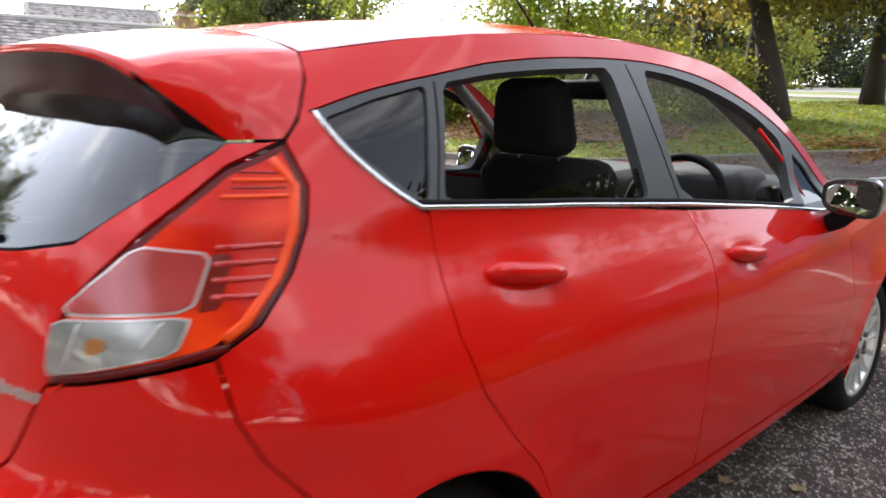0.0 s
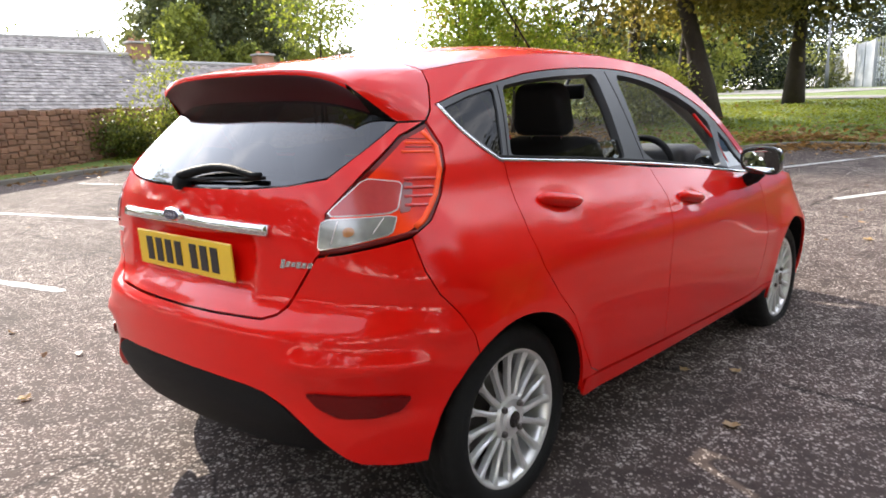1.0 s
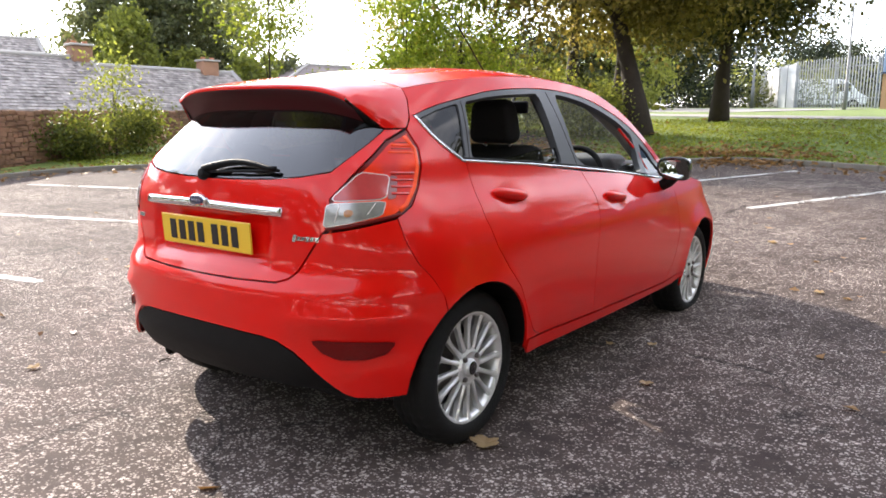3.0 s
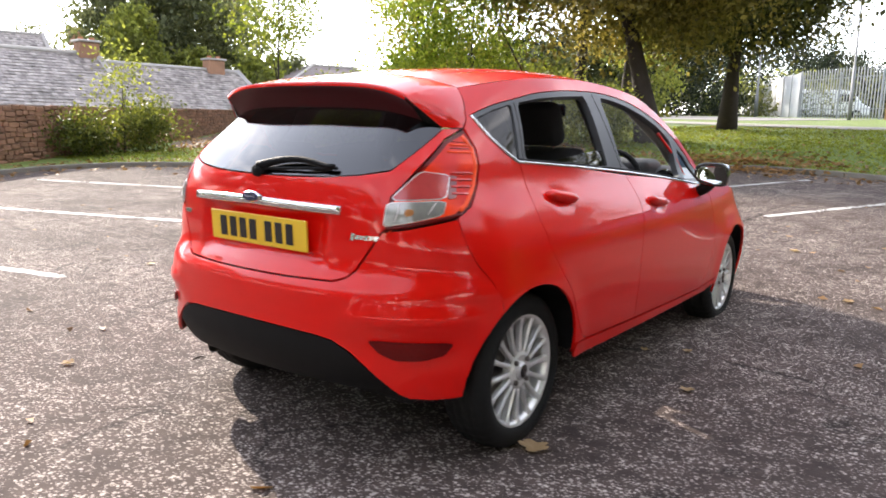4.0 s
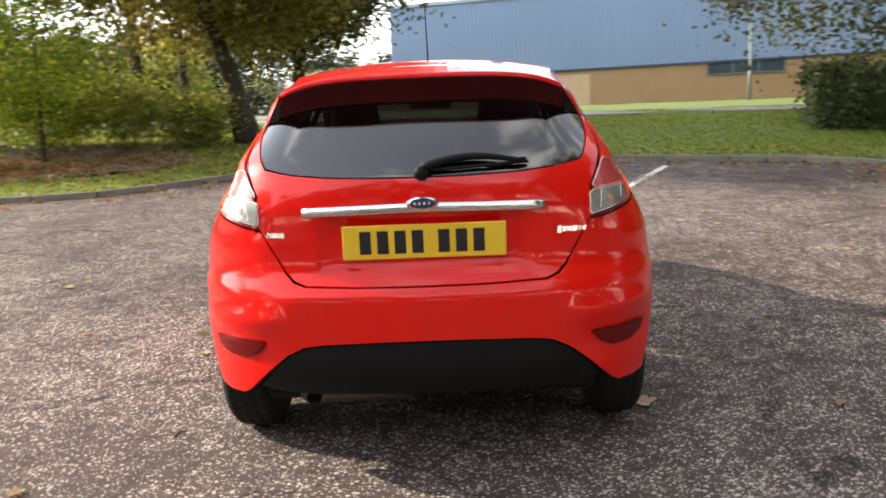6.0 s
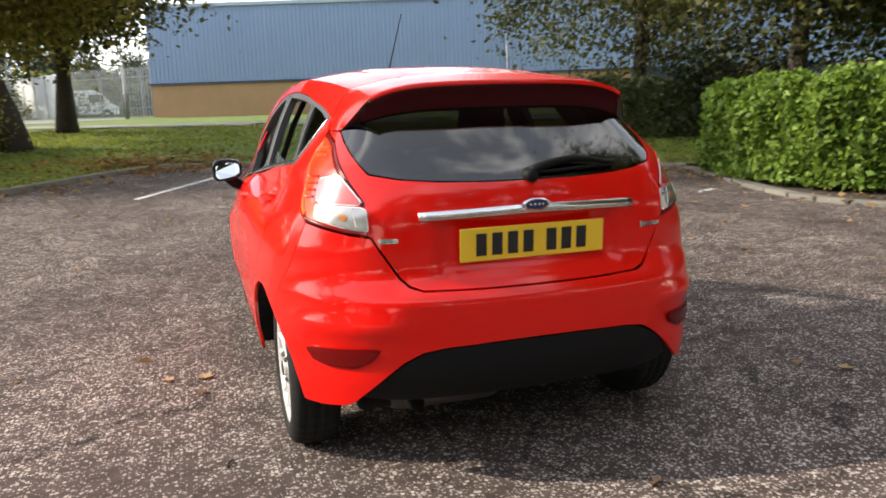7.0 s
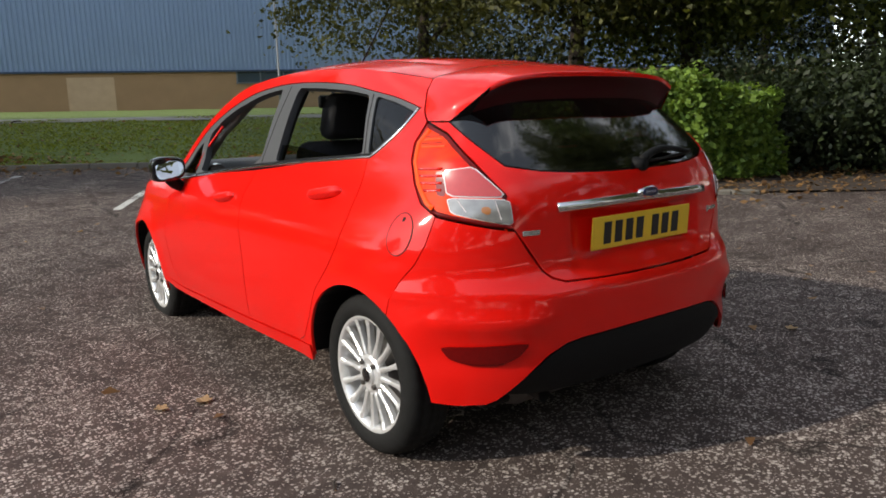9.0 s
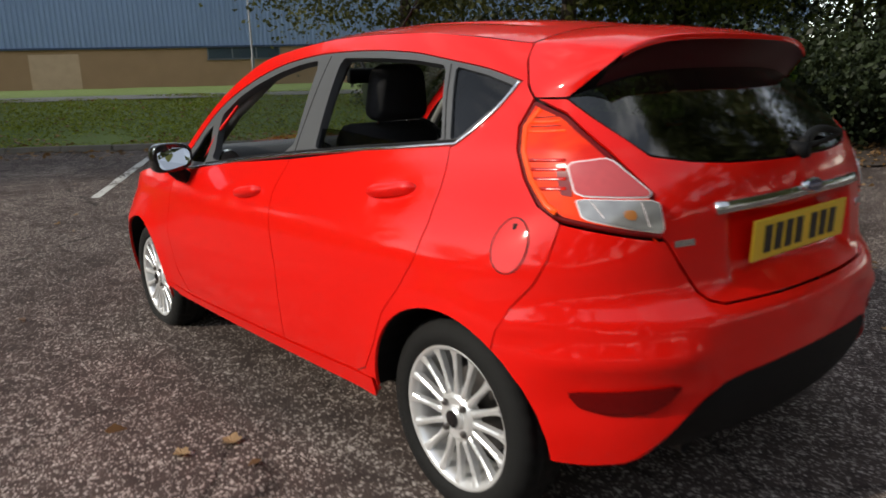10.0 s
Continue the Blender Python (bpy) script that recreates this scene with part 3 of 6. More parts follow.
def at_side(y, z):
    """(u, z) of the side's point at y."""
    if y >= YC:
        return (U0 + y - YC, z)
    lo, hi = 0.0, U0
    for _ in range(24):
        mid = (lo + hi) / 2
        if skin(mid, z).y < y:
            lo = mid
        else:
            hi = mid
    return (lo, z)


def at_tail(x, z):
    """(u, z) of the tail's point at x, x >= 0."""
    lo, hi = 0.0, U0
    for _ in range(24):
        mid = (lo + hi) / 2
        if skin(mid, z).x < x:
            lo = mid
        else:
            hi = mid
    return (lo, z)


def dense(ring, step, closed=True):
    out = []
    n = len(ring)
    for i in range(n if closed else n - 1):
        a, b = Vector(ring[i]), Vector(ring[(i + 1) % n])
        k = max(1, int(math.ceil((b - a).length / step)))
        out += [tuple(a.lerp(b, j / k)) for j in range(k)]
    if not closed:
        out.append(tuple(ring[-1]))
    return out


def area2(ring):
    return sum(ring[i][0] * ring[(i + 1) % len(ring)][1] - ring[(i + 1) % len(ring)][0] * ring[i][1] for i in range(len(ring)))


def inset(ring, d):
    """The ring drawn in by d."""
    if not d:
        return list(ring)
    if area2(ring) < 0:
        ring = ring[::-1]
    out, n = [], len(ring)
    for i in range(n):
        p, a, b = Vector(ring[i]), Vector(ring[i - 1]), Vector(ring[(i + 1) % n])
        d1, d2 = (p - a).normalized(), (b - p).normalized()
        n1, n2 = Vector((-d1.y, d1.x)), Vector((-d2.y, d2.x))
        m = n1 + n2
        if m.length < 1e-4:
            m = n1
        m.normalize()
        out.append(tuple(p + m * (d / max(0.45, m.dot(n1)))))
    return out


def soften(ring, k=.2, times=2):
    """The ring with its corners cut round."""
    for _ in range(times):
        out = []
        for i in range(len(ring)):
            a, b = Vector(ring[i]), Vector(ring[(i + 1) % len(ring)])
            out += [tuple(a.lerp(b, k)), tuple(a.lerp(b, 1 - k))]
        ring = out
    return ring


def skin_part(name, ring, mat, parent, label="", side=1, lift=0.0, gap=0.0021, lip=0.012, step=0.03, holes=(), shape=None):
    """A panel of the skin inside the ring of (u, z), with its edges folded in. side -1: the left twin."""
    ring = inset(dense(ring, step), gap)
    if area2(ring) < 0:
        ring = ring[::-1]
    rings = [inset(dense(h, step), -gap) for h in holes]
    rings = [h[::-1] if area2(h) < 0 else h for h in rings]
    us, zs = [p[0] for p in ring], [p[1] for p in ring]
    rim = np.array(ring + [p for h in rings for p in h])
    grid = []
    row = 0
    z = min(zs) + step / 2
    while z < max(zs):
        u = min(us) + (step / 2 if row % 2 else 0)
        while u < max(us):
            if inside(ring, u, z) and not any(inside(h, u, z) for h in rings) and np.min(np.hypot(rim[:, 0] - u, rim[:, 1] - z)) > step * .45:
                grid.append((u, z))
            u += step
        z += step * .87
        row += 1
    v2, tris = triangulate(ring, rings, grid)
    vs, nor = [], []
    for u, z in v2:
        nm = skin_normal(u, z)
        p = skin(u, z) + nm * (lift + (shape(u, z) if shape else 0))
        vs.append(p)
        nor.append(nm)
    faces = list(tris)
    ends = {}
    for f in tris:
        for i in range(3):
            e = (f[i], f[(i + 1) % 3])
            ends[e] = ends.get(e, 0) + 1
    rimedges = [e for e in ends if (e[1], e[0]) not in ends]
    if lip:
        back = {}
        for e in rimedges:
            for i in e:
                if i not in back:
                    back[i] = (len(vs), len(vs) + 1)
                    vs.append(Vector(vs[i]))
                    vs.append(vs[i] - nor[i] * lip)
        for a, b in rimedges:
            faces.append((back[a][0], back[a][1], back[b][1], back[b][0]))
    if side < 0:
        vs = [(-v[0], v[1], v[2]) for v in vs]
        faces = [f[::-1] for f in faces]
    return solid(name, vs, faces, mat, parent, label, smooth=True)


def mirrored(half):
    """A ring over both sides of the tail, from the half that starts and ends in the middle."""
    return list(half) + [(-u, z) for u, z in half[::-1] if u > 1e-6]


def bar_on_skin(name, line, width, height, mat, parent, side=1, label="", lift=0.0, n=0.02, prof=None, round_ends=False):
    """A rounded strip along a line of (u, z)."""
    line = dense(line, n, closed=False)
    vs, fs = [], []
    prof = prof or [(-.5, 0), (-.42, .75), (-.2, 1), (.2, 1), (.42, .75), (.5, 0)]
    for i, (u, z) in enumerate(line):
        p, nm = skin(u, z), skin_normal(u, z)
        a, b = line[max(0, i - 1)], line[min(len(line) - 1, i + 1)]
        d = (skin(*b) - skin(*a)).normalized()
        w = nm.cross(d).normalized()
        e = i / (len(line) - 1)
        g = math.sqrt(max(0.02, 1 - abs(2 * e - 1) ** 5)) if round_ends else 1
        for q, h in prof:
            q, h = q * g, h * (g if h else 1)
            v = p + w * (q * width) + nm * (lift + h * height)
            vs.append((side * v.x, v.y, v.z))
    k = len(prof)
    for i in range(len(line) - 1):
        for j in range(k - 1):
            f = (i * k + j, (i + 1) * k + j, (i + 1) * k + j + 1, i * k + j + 1)
            fs.append(f if side > 0 else f[::-1])
    fs += [tuple(range(k)), tuple(range(len(vs) - 1, len(vs) - 1 - k, -1))]
    return solid(name, vs, fs, mat, parent, label, smooth=True)


car = tagged(new("car"), "bright red five-door hatchback parked on the tarmac", "car")
S, T = at_side, at_tail


def arc(cy, cz, r, a0, a1, n=14):
    return [S(cy + r * math.cos(math.radians(a0 + (a1 - a0) * i / n)), cz + r * math.sin(math.radians(a0 + (a1 - a0) * i / n))) for i in range(n + 1)]


BELT = [S(.090, 1.056), S(.5, 1.030), S(.97, .994), S(1.4, .954), S(1.82, .908), S(2.0, .893)]
R_SHUT = [S(.094, 1.045), S(.078, .94), S(.072, .85), S(.10, .75), S(.165, .655), S(.235, .575), S(.285, .465), S(.345, .375), S(.41, .345)]
def rounded(line, n=5):
    """A smooth curve through the points of a line of (u, z)."""
    out = []
    for i in range(len(line) - 1):
        p0, p1, p2, p3 = (Vector(line[max(0, min(len(line) - 1, j))]) for j in (i - 1, i, i + 1, i + 2))
        for k in range(n):
            t = k / n
            out.append(tuple(0.5 * ((2 * p1) + (p2 - p0) * t + (2 * p0 - 5 * p1 + 4 * p2 - p3) * t * t + (3 * p1 - p0 - 3 * p2 + p3) * t ** 3)))
    return out + [tuple(line[-1])]


B_SHUT = [S(.962, .985), S(.982, .87), S(.945, .74), S(.908, .61), S(.90, .45), S(.905, .335)]
F_SHUT = [S(2.03, .875), S(2.04, .78), S(2.03, .6), S(1.95, .42), S(1.84, .325)]
TOP = rounded([S(-.072, 1.226), S(.05, 1.262), S(.19, 1.292), S(.49, 1.340), S(.84, 1.356), S(1.08, 1.347), S(1.3, 1.316), S(1.53, 1.252), S(1.76, 1.153), S(1.96, 1.01), S(2.06, .91)])
DITCH = rounded([S(2.16, .91), S(1.93, 1.09), S(1.7, 1.235), S(1.5, 1.325), S(1.3, 1.375), S(.9, 1.405), S(.5, 1.395), S(.2, 1.366), S(-.036, 1.328)])
LAMP_OUT = [S(-.136, 1.178), S(-.124, 1.11), S(-.15, 1.05), S(-.195, .985), S(-.27, .922), S(-.34, .886)]
LAMP_LOW = [T(.68, .872), T(.60, .850), T(.533, .838)]
LAMP_IN = [S(-.505, .850), S(-.488, .945), S(-.388, 1.05), S(-.25, 1.138)]
B_SEAM = [S(-.338, .87), S(-.33, .80), S(-.30, .735), S(-.25, .676), S(-.213, .61), S(-.2034, .560)]


def bowl(hy, hz):
    """The hollow in a door behind its handle."""
    def f(u, z):
        p = skin(u, z)
        return -.0065 * math.exp(-((p.y - hy) / .07) ** 4 - ((z - hz - .006 + .07 * (p.y - hy)) / .034) ** 4)
    return f


for sd in (1, -1):
    skin_part("rear_door", BELT[:2] + [B_SHUT[0]] + B_SHUT[1:] + R_SHUT[::-1], PAINT, car, side=sd, step=.024, shape=bowl(.285, .905))
    skin_part("front_door", [B_SHUT[0], BELT[3], BELT[4], BELT[5]] + F_SHUT + B_SHUT[:0:-1], PAINT, car, side=sd, step=.026, shape=bowl(1.175, .836))
    quarter = [S(.094, 1.050), S(.074, 1.060), S(.026, 1.095), S(-.036, 1.158)] + TOP + DITCH + [S(-.052, 1.28), S(-.10, 1.21)] + LAMP_OUT + B_SEAM[1:] + [S((.338 - .034 * max(0, math.cos(a)) ** 2) * math.cos(a), .29 + .338 * math.sin(a)) for a in np.radians(np.linspace(127, 2, 19))] \
        + [S(.309, .345)] + R_SHUT[::-1]
    skin_part("body_side", quarter, PAINT, car, side=sd, gap=.0015)
    skin_part("sill", [S(.318, .300), S(.322, .345), S(.41, .338), S(.905, .328), S(1.84, .318), S(2.12, .34), S(2.145, .315), S(2.0, .285), S(1.0, .278), S(.326, .278)], PAINT, car, side=sd)
    skin_part("front_wing", [S(2.075, .90), S(2.16, .905), S(2.4, .885), S(2.7, .84), S(2.95, .775), S(3.12, .70), S(3.15, .55), S(3.12, .35), S(3.0, .27)]
              + arc(2.489, .29, .338, -8, 188, 20) + [S(2.12, .34), S(1.86, .325)] + F_SHUT[::-1], PAINT, car, side=sd)
    # glazing
    qg = soften([S(-.053, 1.215), S(.06, 1.249), S(.183, 1.277), S(.142, 1.17), S(.106, 1.075), S(.078, 1.079), S(-.018, 1.163)], .09)
    rg = soften([S(.225, 1.282), S(.40, 1.308), S(.541, 1.320), S(.785, 1.334), S(.812, 1.012), S(.137, 1.063)], .07)
    fg = soften([S(.935, 1.336), S(1.08, 1.325), S(1.225, 1.303), S(1.40, 1.262), S(1.55, 1.212), S(1.69, 1.14), S(1.70, 1.05), S(1.675, .945), S(.965, 1.003)], .12)
    sg = [S(1.775, 1.095), S(1.86, 1.045), S(1.97, .935), S(1.745, .938)]
    frame_ring = [S(.080, 1.062), S(.5, 1.036), S(.97, 1.0), S(1.4, .96), S(1.82, .914), S(2.03, .90)] + TOP[::-1][1:] + [S(-.034, 1.161), S(.028, 1.098)]
    wf = skin_part("window_frame", frame_ring, TRIM, car, "satin black window frame and pillars", side=sd, lift=-.003, lip=.03, step=.022, holes=[qg, rg, fg, sg], gap=.001)
    skin_part("quarter_window", qg, QUARTER_GLASS, car, "small smoked rear quarter pane", side=sd, lift=-.010, lip=0, gap=0)
    skin_part("door_window", [S(.26, 1.052), S(.45, 1.072), S(.62, 1.090), S(.74, 1.098), S(.806, 1.098), S(.812, 1.012), S(.137, 1.063)], TINT_GLASS, car, side=sd, lift=-.014, lip=0, gap=0)
    skin_part("sail_window", sg, QUARTER_GLASS, car, side=sd, lift=-.010, lip=0, gap=0)
    bar_on_skin("chrome_strip", rounded([S(-.066, 1.224), S(-.034, 1.159), S(.028, 1.096), S(.078, 1.060)], 4) + [S(.12, 1.0575), S(.5, 1.033), S(.97, .997), S(1.4, .957), S(1.82, .911), S(2.0, .897)], .011, .006, CHROME, car, sd, "thin chrome strip under the windows")
    # inner black liner behind the panel gaps
    skin_part("door_lining", [S(.40, .30), S(2.1, .28), S(2.1, .885), S(1.82, .912), S(1.4, .958), S(.97, .998), S(.5, 1.034), S(.2, 1.05), S(.09, 1.05), S(.09, .86), S(.3, .6)], GREYTRIM, car, "dark grey door lining", side=sd, lift=-.05, lip=0, step=.06)
    skin_part("quarter_lining", [S(.12, 1.04), S(.0, 1.09), S(-.12, 1.10), S(-.30, .86), S(-.24, .70), S(-.1, .66), S(.09, .69)], BLACK, car, side=sd, lift=-.03, lip=0, step=.06)
    # rear lamp
    ring = soften(LAMP_OUT + LAMP_LOW + LAMP_IN, .07)
    lamp = skin_part("tail_lamp", ring, DARKRED, car, "tall red and clear tail lamp", side=sd, lift=-.004, lip=.02, step=.02)
    body = inset(dense(ring, .02), .015)
    skin_part("red_lens", body, REDLENS, lamp, side=sd, lift=.003, lip=.008, gap=0, step=.015)
    guide = [S(-.172, 1.150), S(-.150, 1.108), S(-.176, 1.046), S(-.222, .983), S(-.292, .926), S(-.325, .908)]
    bar_on_skin("light_guide", guide, .017, .005, LENSGLOW, lamp, sd, "bright orange-red light guide", lift=.002)
    pane = soften([S(-.394, 1.032), S(-.313, 1.020), S(-.354, .948), T(.546, .942)], .1)
    skin_part("pane_rim", inset(dense(pane, .02), -.0035), LENSRIM, lamp, side=sd, lift=.0055, lip=.003, gap=0, step=.02)
    skin_part("frosted_lens", pane, PINKLENS, lamp, side=sd, lift=.008, lip=.004, gap=0, step=.02)
    low = soften([T(.541, .932), S(-.358, .938), T(.682, .897), T(.60, .870), T(.540, .858)], .1)
    skin_part("clear_rim", inset(dense(low, .02), -.003), LENSRIM, lamp, side=sd, lift=.0055, lip=.003, gap=0, step=.02)
    skin_part("clear_lens", low, CLEARLENS, lamp, side=sd, lift=.009, lip=.005, gap=0, step=.02)
    skin_part("amber_bulb", soften([T(.592, .912), T(.614, .914), T(.620, .896), T(.598, .888)], .25), AMBER, lamp, side=sd, lift=.0105, lip=.002, gap=0, step=.01)
    for xf, zl, zh, mt in ((.572, .874, .930, LENSRIM), (.652, .898, .934, LENSRIM)):
        bar_on_skin("reflector_facet", [T(xf, zl), T(xf + .006, zh)], .003, .0012, mt, lamp, sd, lift=.009, n=.01)
    bar_on_skin("lamp_foot", [T(.545, .8495), T(.60, .859), T(.68, .882), S(-.322, .899)], .013, .006, DARKRED, lamp, sd, "dark red band along the foot of the lamp")
    # the shadow beside the pane, laid on as a dark red strip
    skin_part("lens_shadow_band", soften([S(-.309, 1.022), S(-.281, 1.018), S(-.318, .948), S(-.349, .944)], .12), DEEPRED, lamp, "dark red band laid on as the shadow beside the frosted pane", side=sd, lift=.0045, lip=.002, gap=0, step=.02)
    for zz in (1.128, 1.106):
        bar_on_skin("lens_groove", [S(line_at([(1.05, -.186), (1.11, -.166), (1.15, -.176)], zz), zz), S(line_at([(1.10, -.258), (1.15, -.212)], zz), zz + .003)], .003, .003, DEEPRED, lamp, sd, lift=.002)
    for zz in (1.117, 1.094, 1.026, 1.004, .982, .960):
        o1 = S(line_at([(.93, -.300), (.985, -.228), (1.05, -.184), (1.11, -.160), (1.15, -.170)], zz), zz)
        o2 = S(line_at([(.95, -.330), (1.035, -.300), (1.06, -.330), (1.10, -.262), (1.15, -.215)], zz), zz + .003)
        bar_on_skin("lens_rib", [o1, o2], .008 if zz > 1.05 else .010, .004, LENSGLOW if zz > 1.05 else MIDRED, lamp, sd, lift=.002)
    # reflector in the bumper
    fog = soften([T(.533, .482), S(-.389, .474), S(-.412, .440), T(.68, .424), T(.61, .424), T(.565, .446)], .1)
    skin_part("reflector_seat", inset(dense(fog, .03), -.004), DARKRED, car, side=sd, lift=.0012, lip=.004, gap=0, step=.025)
    skin_part("bumper_reflector", fog, DARKRED, car, "dark red bumper reflector", side=sd, lift=.004, lip=.004, gap=0, step=.025)
    # handles
    for hy, hz, w in ((.285, .922, .105), (1.175, .853, .10)):
        bar = [(u, z) for u, z in (S(hy - w, hz + .004 + .012 * (w / .105)), S(hy, hz), S(hy + w, hz - .012))]
        bar_on_skin("door_handle", bar, .040, .028, PAINT, car, sd, n=.008, round_ends=True)
    for seam in ([S(.952, 1.0), S(.90, 1.2), S(.868, 1.345)], [S(.122, 1.062), S(.166, 1.17), S(.206, 1.284)]):
        bar_on_skin("pillar_seam", seam, .005, .0012, BLACK, car, sd, lift=-.003)
    bar_on_skin("window_seal", [S(.07, 1.071), S(.5, 1.044), S(.97, 1.008), S(1.4, .968), S(1.72, .934)], .010, .004, BLACK, car, sd, lift=-.003)

for sd in (1, -1):
    skin_part("seam_backing", [S(.02, 1.322), S(-.01, 1.25), S(-.07, 1.185), S(-.11, 1.165), S(-.19, 1.172), S(-.15, 1.24), S(-.10, 1.30), S(-.05, 1.325)], BLACK, car, side=sd, lift=-.014, lip=0, gap=0)

# fuel flap, left side
flap = [S(-.228 + .048 * math.cos(t), .825 + .066 * math.sin(t)) for t in np.arange(0, 6.28, .3)]
skin_part("fuel_flap_seam", inset(flap, -.0032), BLACK, car, side=-1, lift=.0004, lip=.002, gap=0)
skin_part("fuel_flap", flap, PAINT, car, side=-1, lift=.001, lip=.002, gap=0)


# tailgate with its number-plate recess
def recess(u, z):
    x = abs(skin(u, z).x)
    fx = min(1, max(0, (.335 - x) / .02))
    fz = min(1, max(0, (z - .695) / .03)) * min(1, max(0, (.888 - z) / .012))
    return -.026 * (fx * fx * (3 - 2 * fx)) * (fz * fz * (3 - 2 * fz))


GLASS_EDGE = [(0, 1.000), T(.16, 1.001), T(.306, 1.006), T(.42, 1.016), S(-.455, 1.035), S(-.395, 1.080), S(-.228, 1.176)]
hatch_half = GLASS_EDGE + [S(-.146, 1.178), S(-.245, 1.142), S(-.382, 1.056), S(-.4835, .950), S(-.502, .855), T(.532, .835), T(.489, .765), T(.452, .705), T(.425, .680), T(.385, .666), T(.2, .662), (0, .662)]
tailgate = skin_part("tailgate", mirrored(hatch_half), PAINT, car, "red tailgate with chrome strip and plate recess", step=.022, shape=recess)
glass_half = [(0, 1.004), T(.16, 1.005), T(.306, 1.010), T(.42, 1.020), S(-.452, 1.040), S(-.392, 1.083), S(-.232, 1.176), T(.50, 1.26), T(.3, 1.292), (0, 1.30)]
skin_part("rear_window", mirrored(glass_half), DARK_GLASS, tailgate, "dark smoked rear window", lift=-.003, lip=.004, gap=0, step=.03)


def crease(u, z):
    """The ledge over the reflectors and the tucked lower lip."""
    x = abs(skin(u, z).x)
    f = min(1, max(0, (x - .40) / .12))
    f *= min(1, max(0, (-.27 - skin(u, z).y) / .12))
    return f * (.014 * math.exp(-((z - .555) / .028) ** 2) - .010 * math.exp(-((z - .445) / .05) ** 2)) + .006 * math.exp(-((z - .63) / .02) ** 2) * (1 - f)


bumper_half = [(0, .659), T(.2, .659), T(.387, .663), T(.428, .677), T(.455, .703), T(.492, .763), T(.534, .836), T(.60, .848), T(.68, .870), S(-.34, .884)] + B_SEAM[1:] \
    + [S(-.238, .53), S(-.285, .472), S(-.318, .405), S(-.335, .34), S(-.338, .28), T(.70, .276), T(.64, .284), T(.612, .300), T(.565, .345), T(.52, .388), T(.46, .437), T(.40, .468), T(.33, .478), T(.15, .486), (0, .488)]
bumper = skin_part("rear_bumper", mirrored(bumper_half), PAINT, car, "red rear bumper over a black valance", step=.025, shape=crease, gap=.0015)
val_half = [(0, .483), T(.15, .481), T(.33, .473), T(.395, .463), T(.455, .433), T(.515, .384), T(.56, .341), T(.605, .297), T(.5, .285), T(.38, .285), (0, .285)]
skin_part("valance", mirrored(val_half), BLACK, car, "black textured lower valance", lift=-.006, lip=.06, gap=0, shape=lambda u, z: -.045 * max(0, (.42 - z) / .135) ** 1.7)

# roof
ROOF_MID = [(-.036, 1.385), (.2, 1.420), (.6, 1.452), (.9, 1.458), (1.2, 1.446), (1.42, 1.412)]
EDGE_Z = [(-.036, 1.328), (.2, 1.366), (.5, 1.395), (.9, 1.405), (1.3, 1.375), (1.5, 1.325)]


def roof_point(q, y):
    ze, zm = curve_at(EDGE_Z, y), curve_at(ROOF_MID, y)
    xe = half_width(y, ze) if y >= YC else skin(S(y, ze)[0], ze).x
    z = ze + (zm - ze) * (1 - abs(q) ** 2.4)
    if .55 < abs(q) < .62:
        z -= .006 * min(1, max(0, (y - .06) / .1))
    return (q * xe, y, z)


qs = [-1, -.97, -.93, -.88, -.8, -.72, -.64, -.615, -.6, -.57, -.555, -.53, -.45, -.35, -.2, 0]
qs = qs + [-q for q in qs[-2::-1]]
ys = [-.034 + (1.42 + .034) * i / 30 for i in range(31)]
solid("roof", [roof_point(q, y) for y in ys for q in qs], [f[::-1] for f in grid_faces(len(ys), len(qs))], PAINT, car, smooth=True)
solid("roof_lining", [(x * .97, y, z - .035) for y in ys for x, y, z in [roof_point(q, y) for q in qs]], grid_faces(len(ys), len(qs)), PALELINER, car, "pale grey roof lining", smooth=True)

# spoiler over the rear window: top, lip and underside, shade put into its colour
sp_q = [-1 + 2 * i / 24 for i in range(25)]
sv = []
for q in sp_q:
    a = Vector(roof_point(q, -.040))
    tip = Vector((.475 * q, -.385 + .045 * abs(q) ** 3, 1.332 - .012 * q * q - .036 * q ** 6))
    glass_x = .53 * q
    gz_ = 1.235 - .05 * abs(q) ** 4
    g = skin(math.copysign(T(min(abs(glass_x), .53), gz_)[0], q), gz_)
    row = [a, a.lerp(tip, .33) + Vector((0, 0, .008)), a.lerp(tip, .7) + Vector((0, 0, .008)), tip + Vector((0, .02, .003)), tip, tip + Vector((0, .004, -.014)), tip + Vector((0, .02, -.024)),
           (tip + Vector((0, .02, -.024))).lerp(g, .5) + Vector((0, .012, 0)), g + Vector((0, .02, .0))]
    sv += row
sp_v = [sv[i * 9 + j] for i in range(len(sp_q)) for j in range(6)]
sp_f = [f[::-1] for f in grid_faces(len(sp_q), 6)]
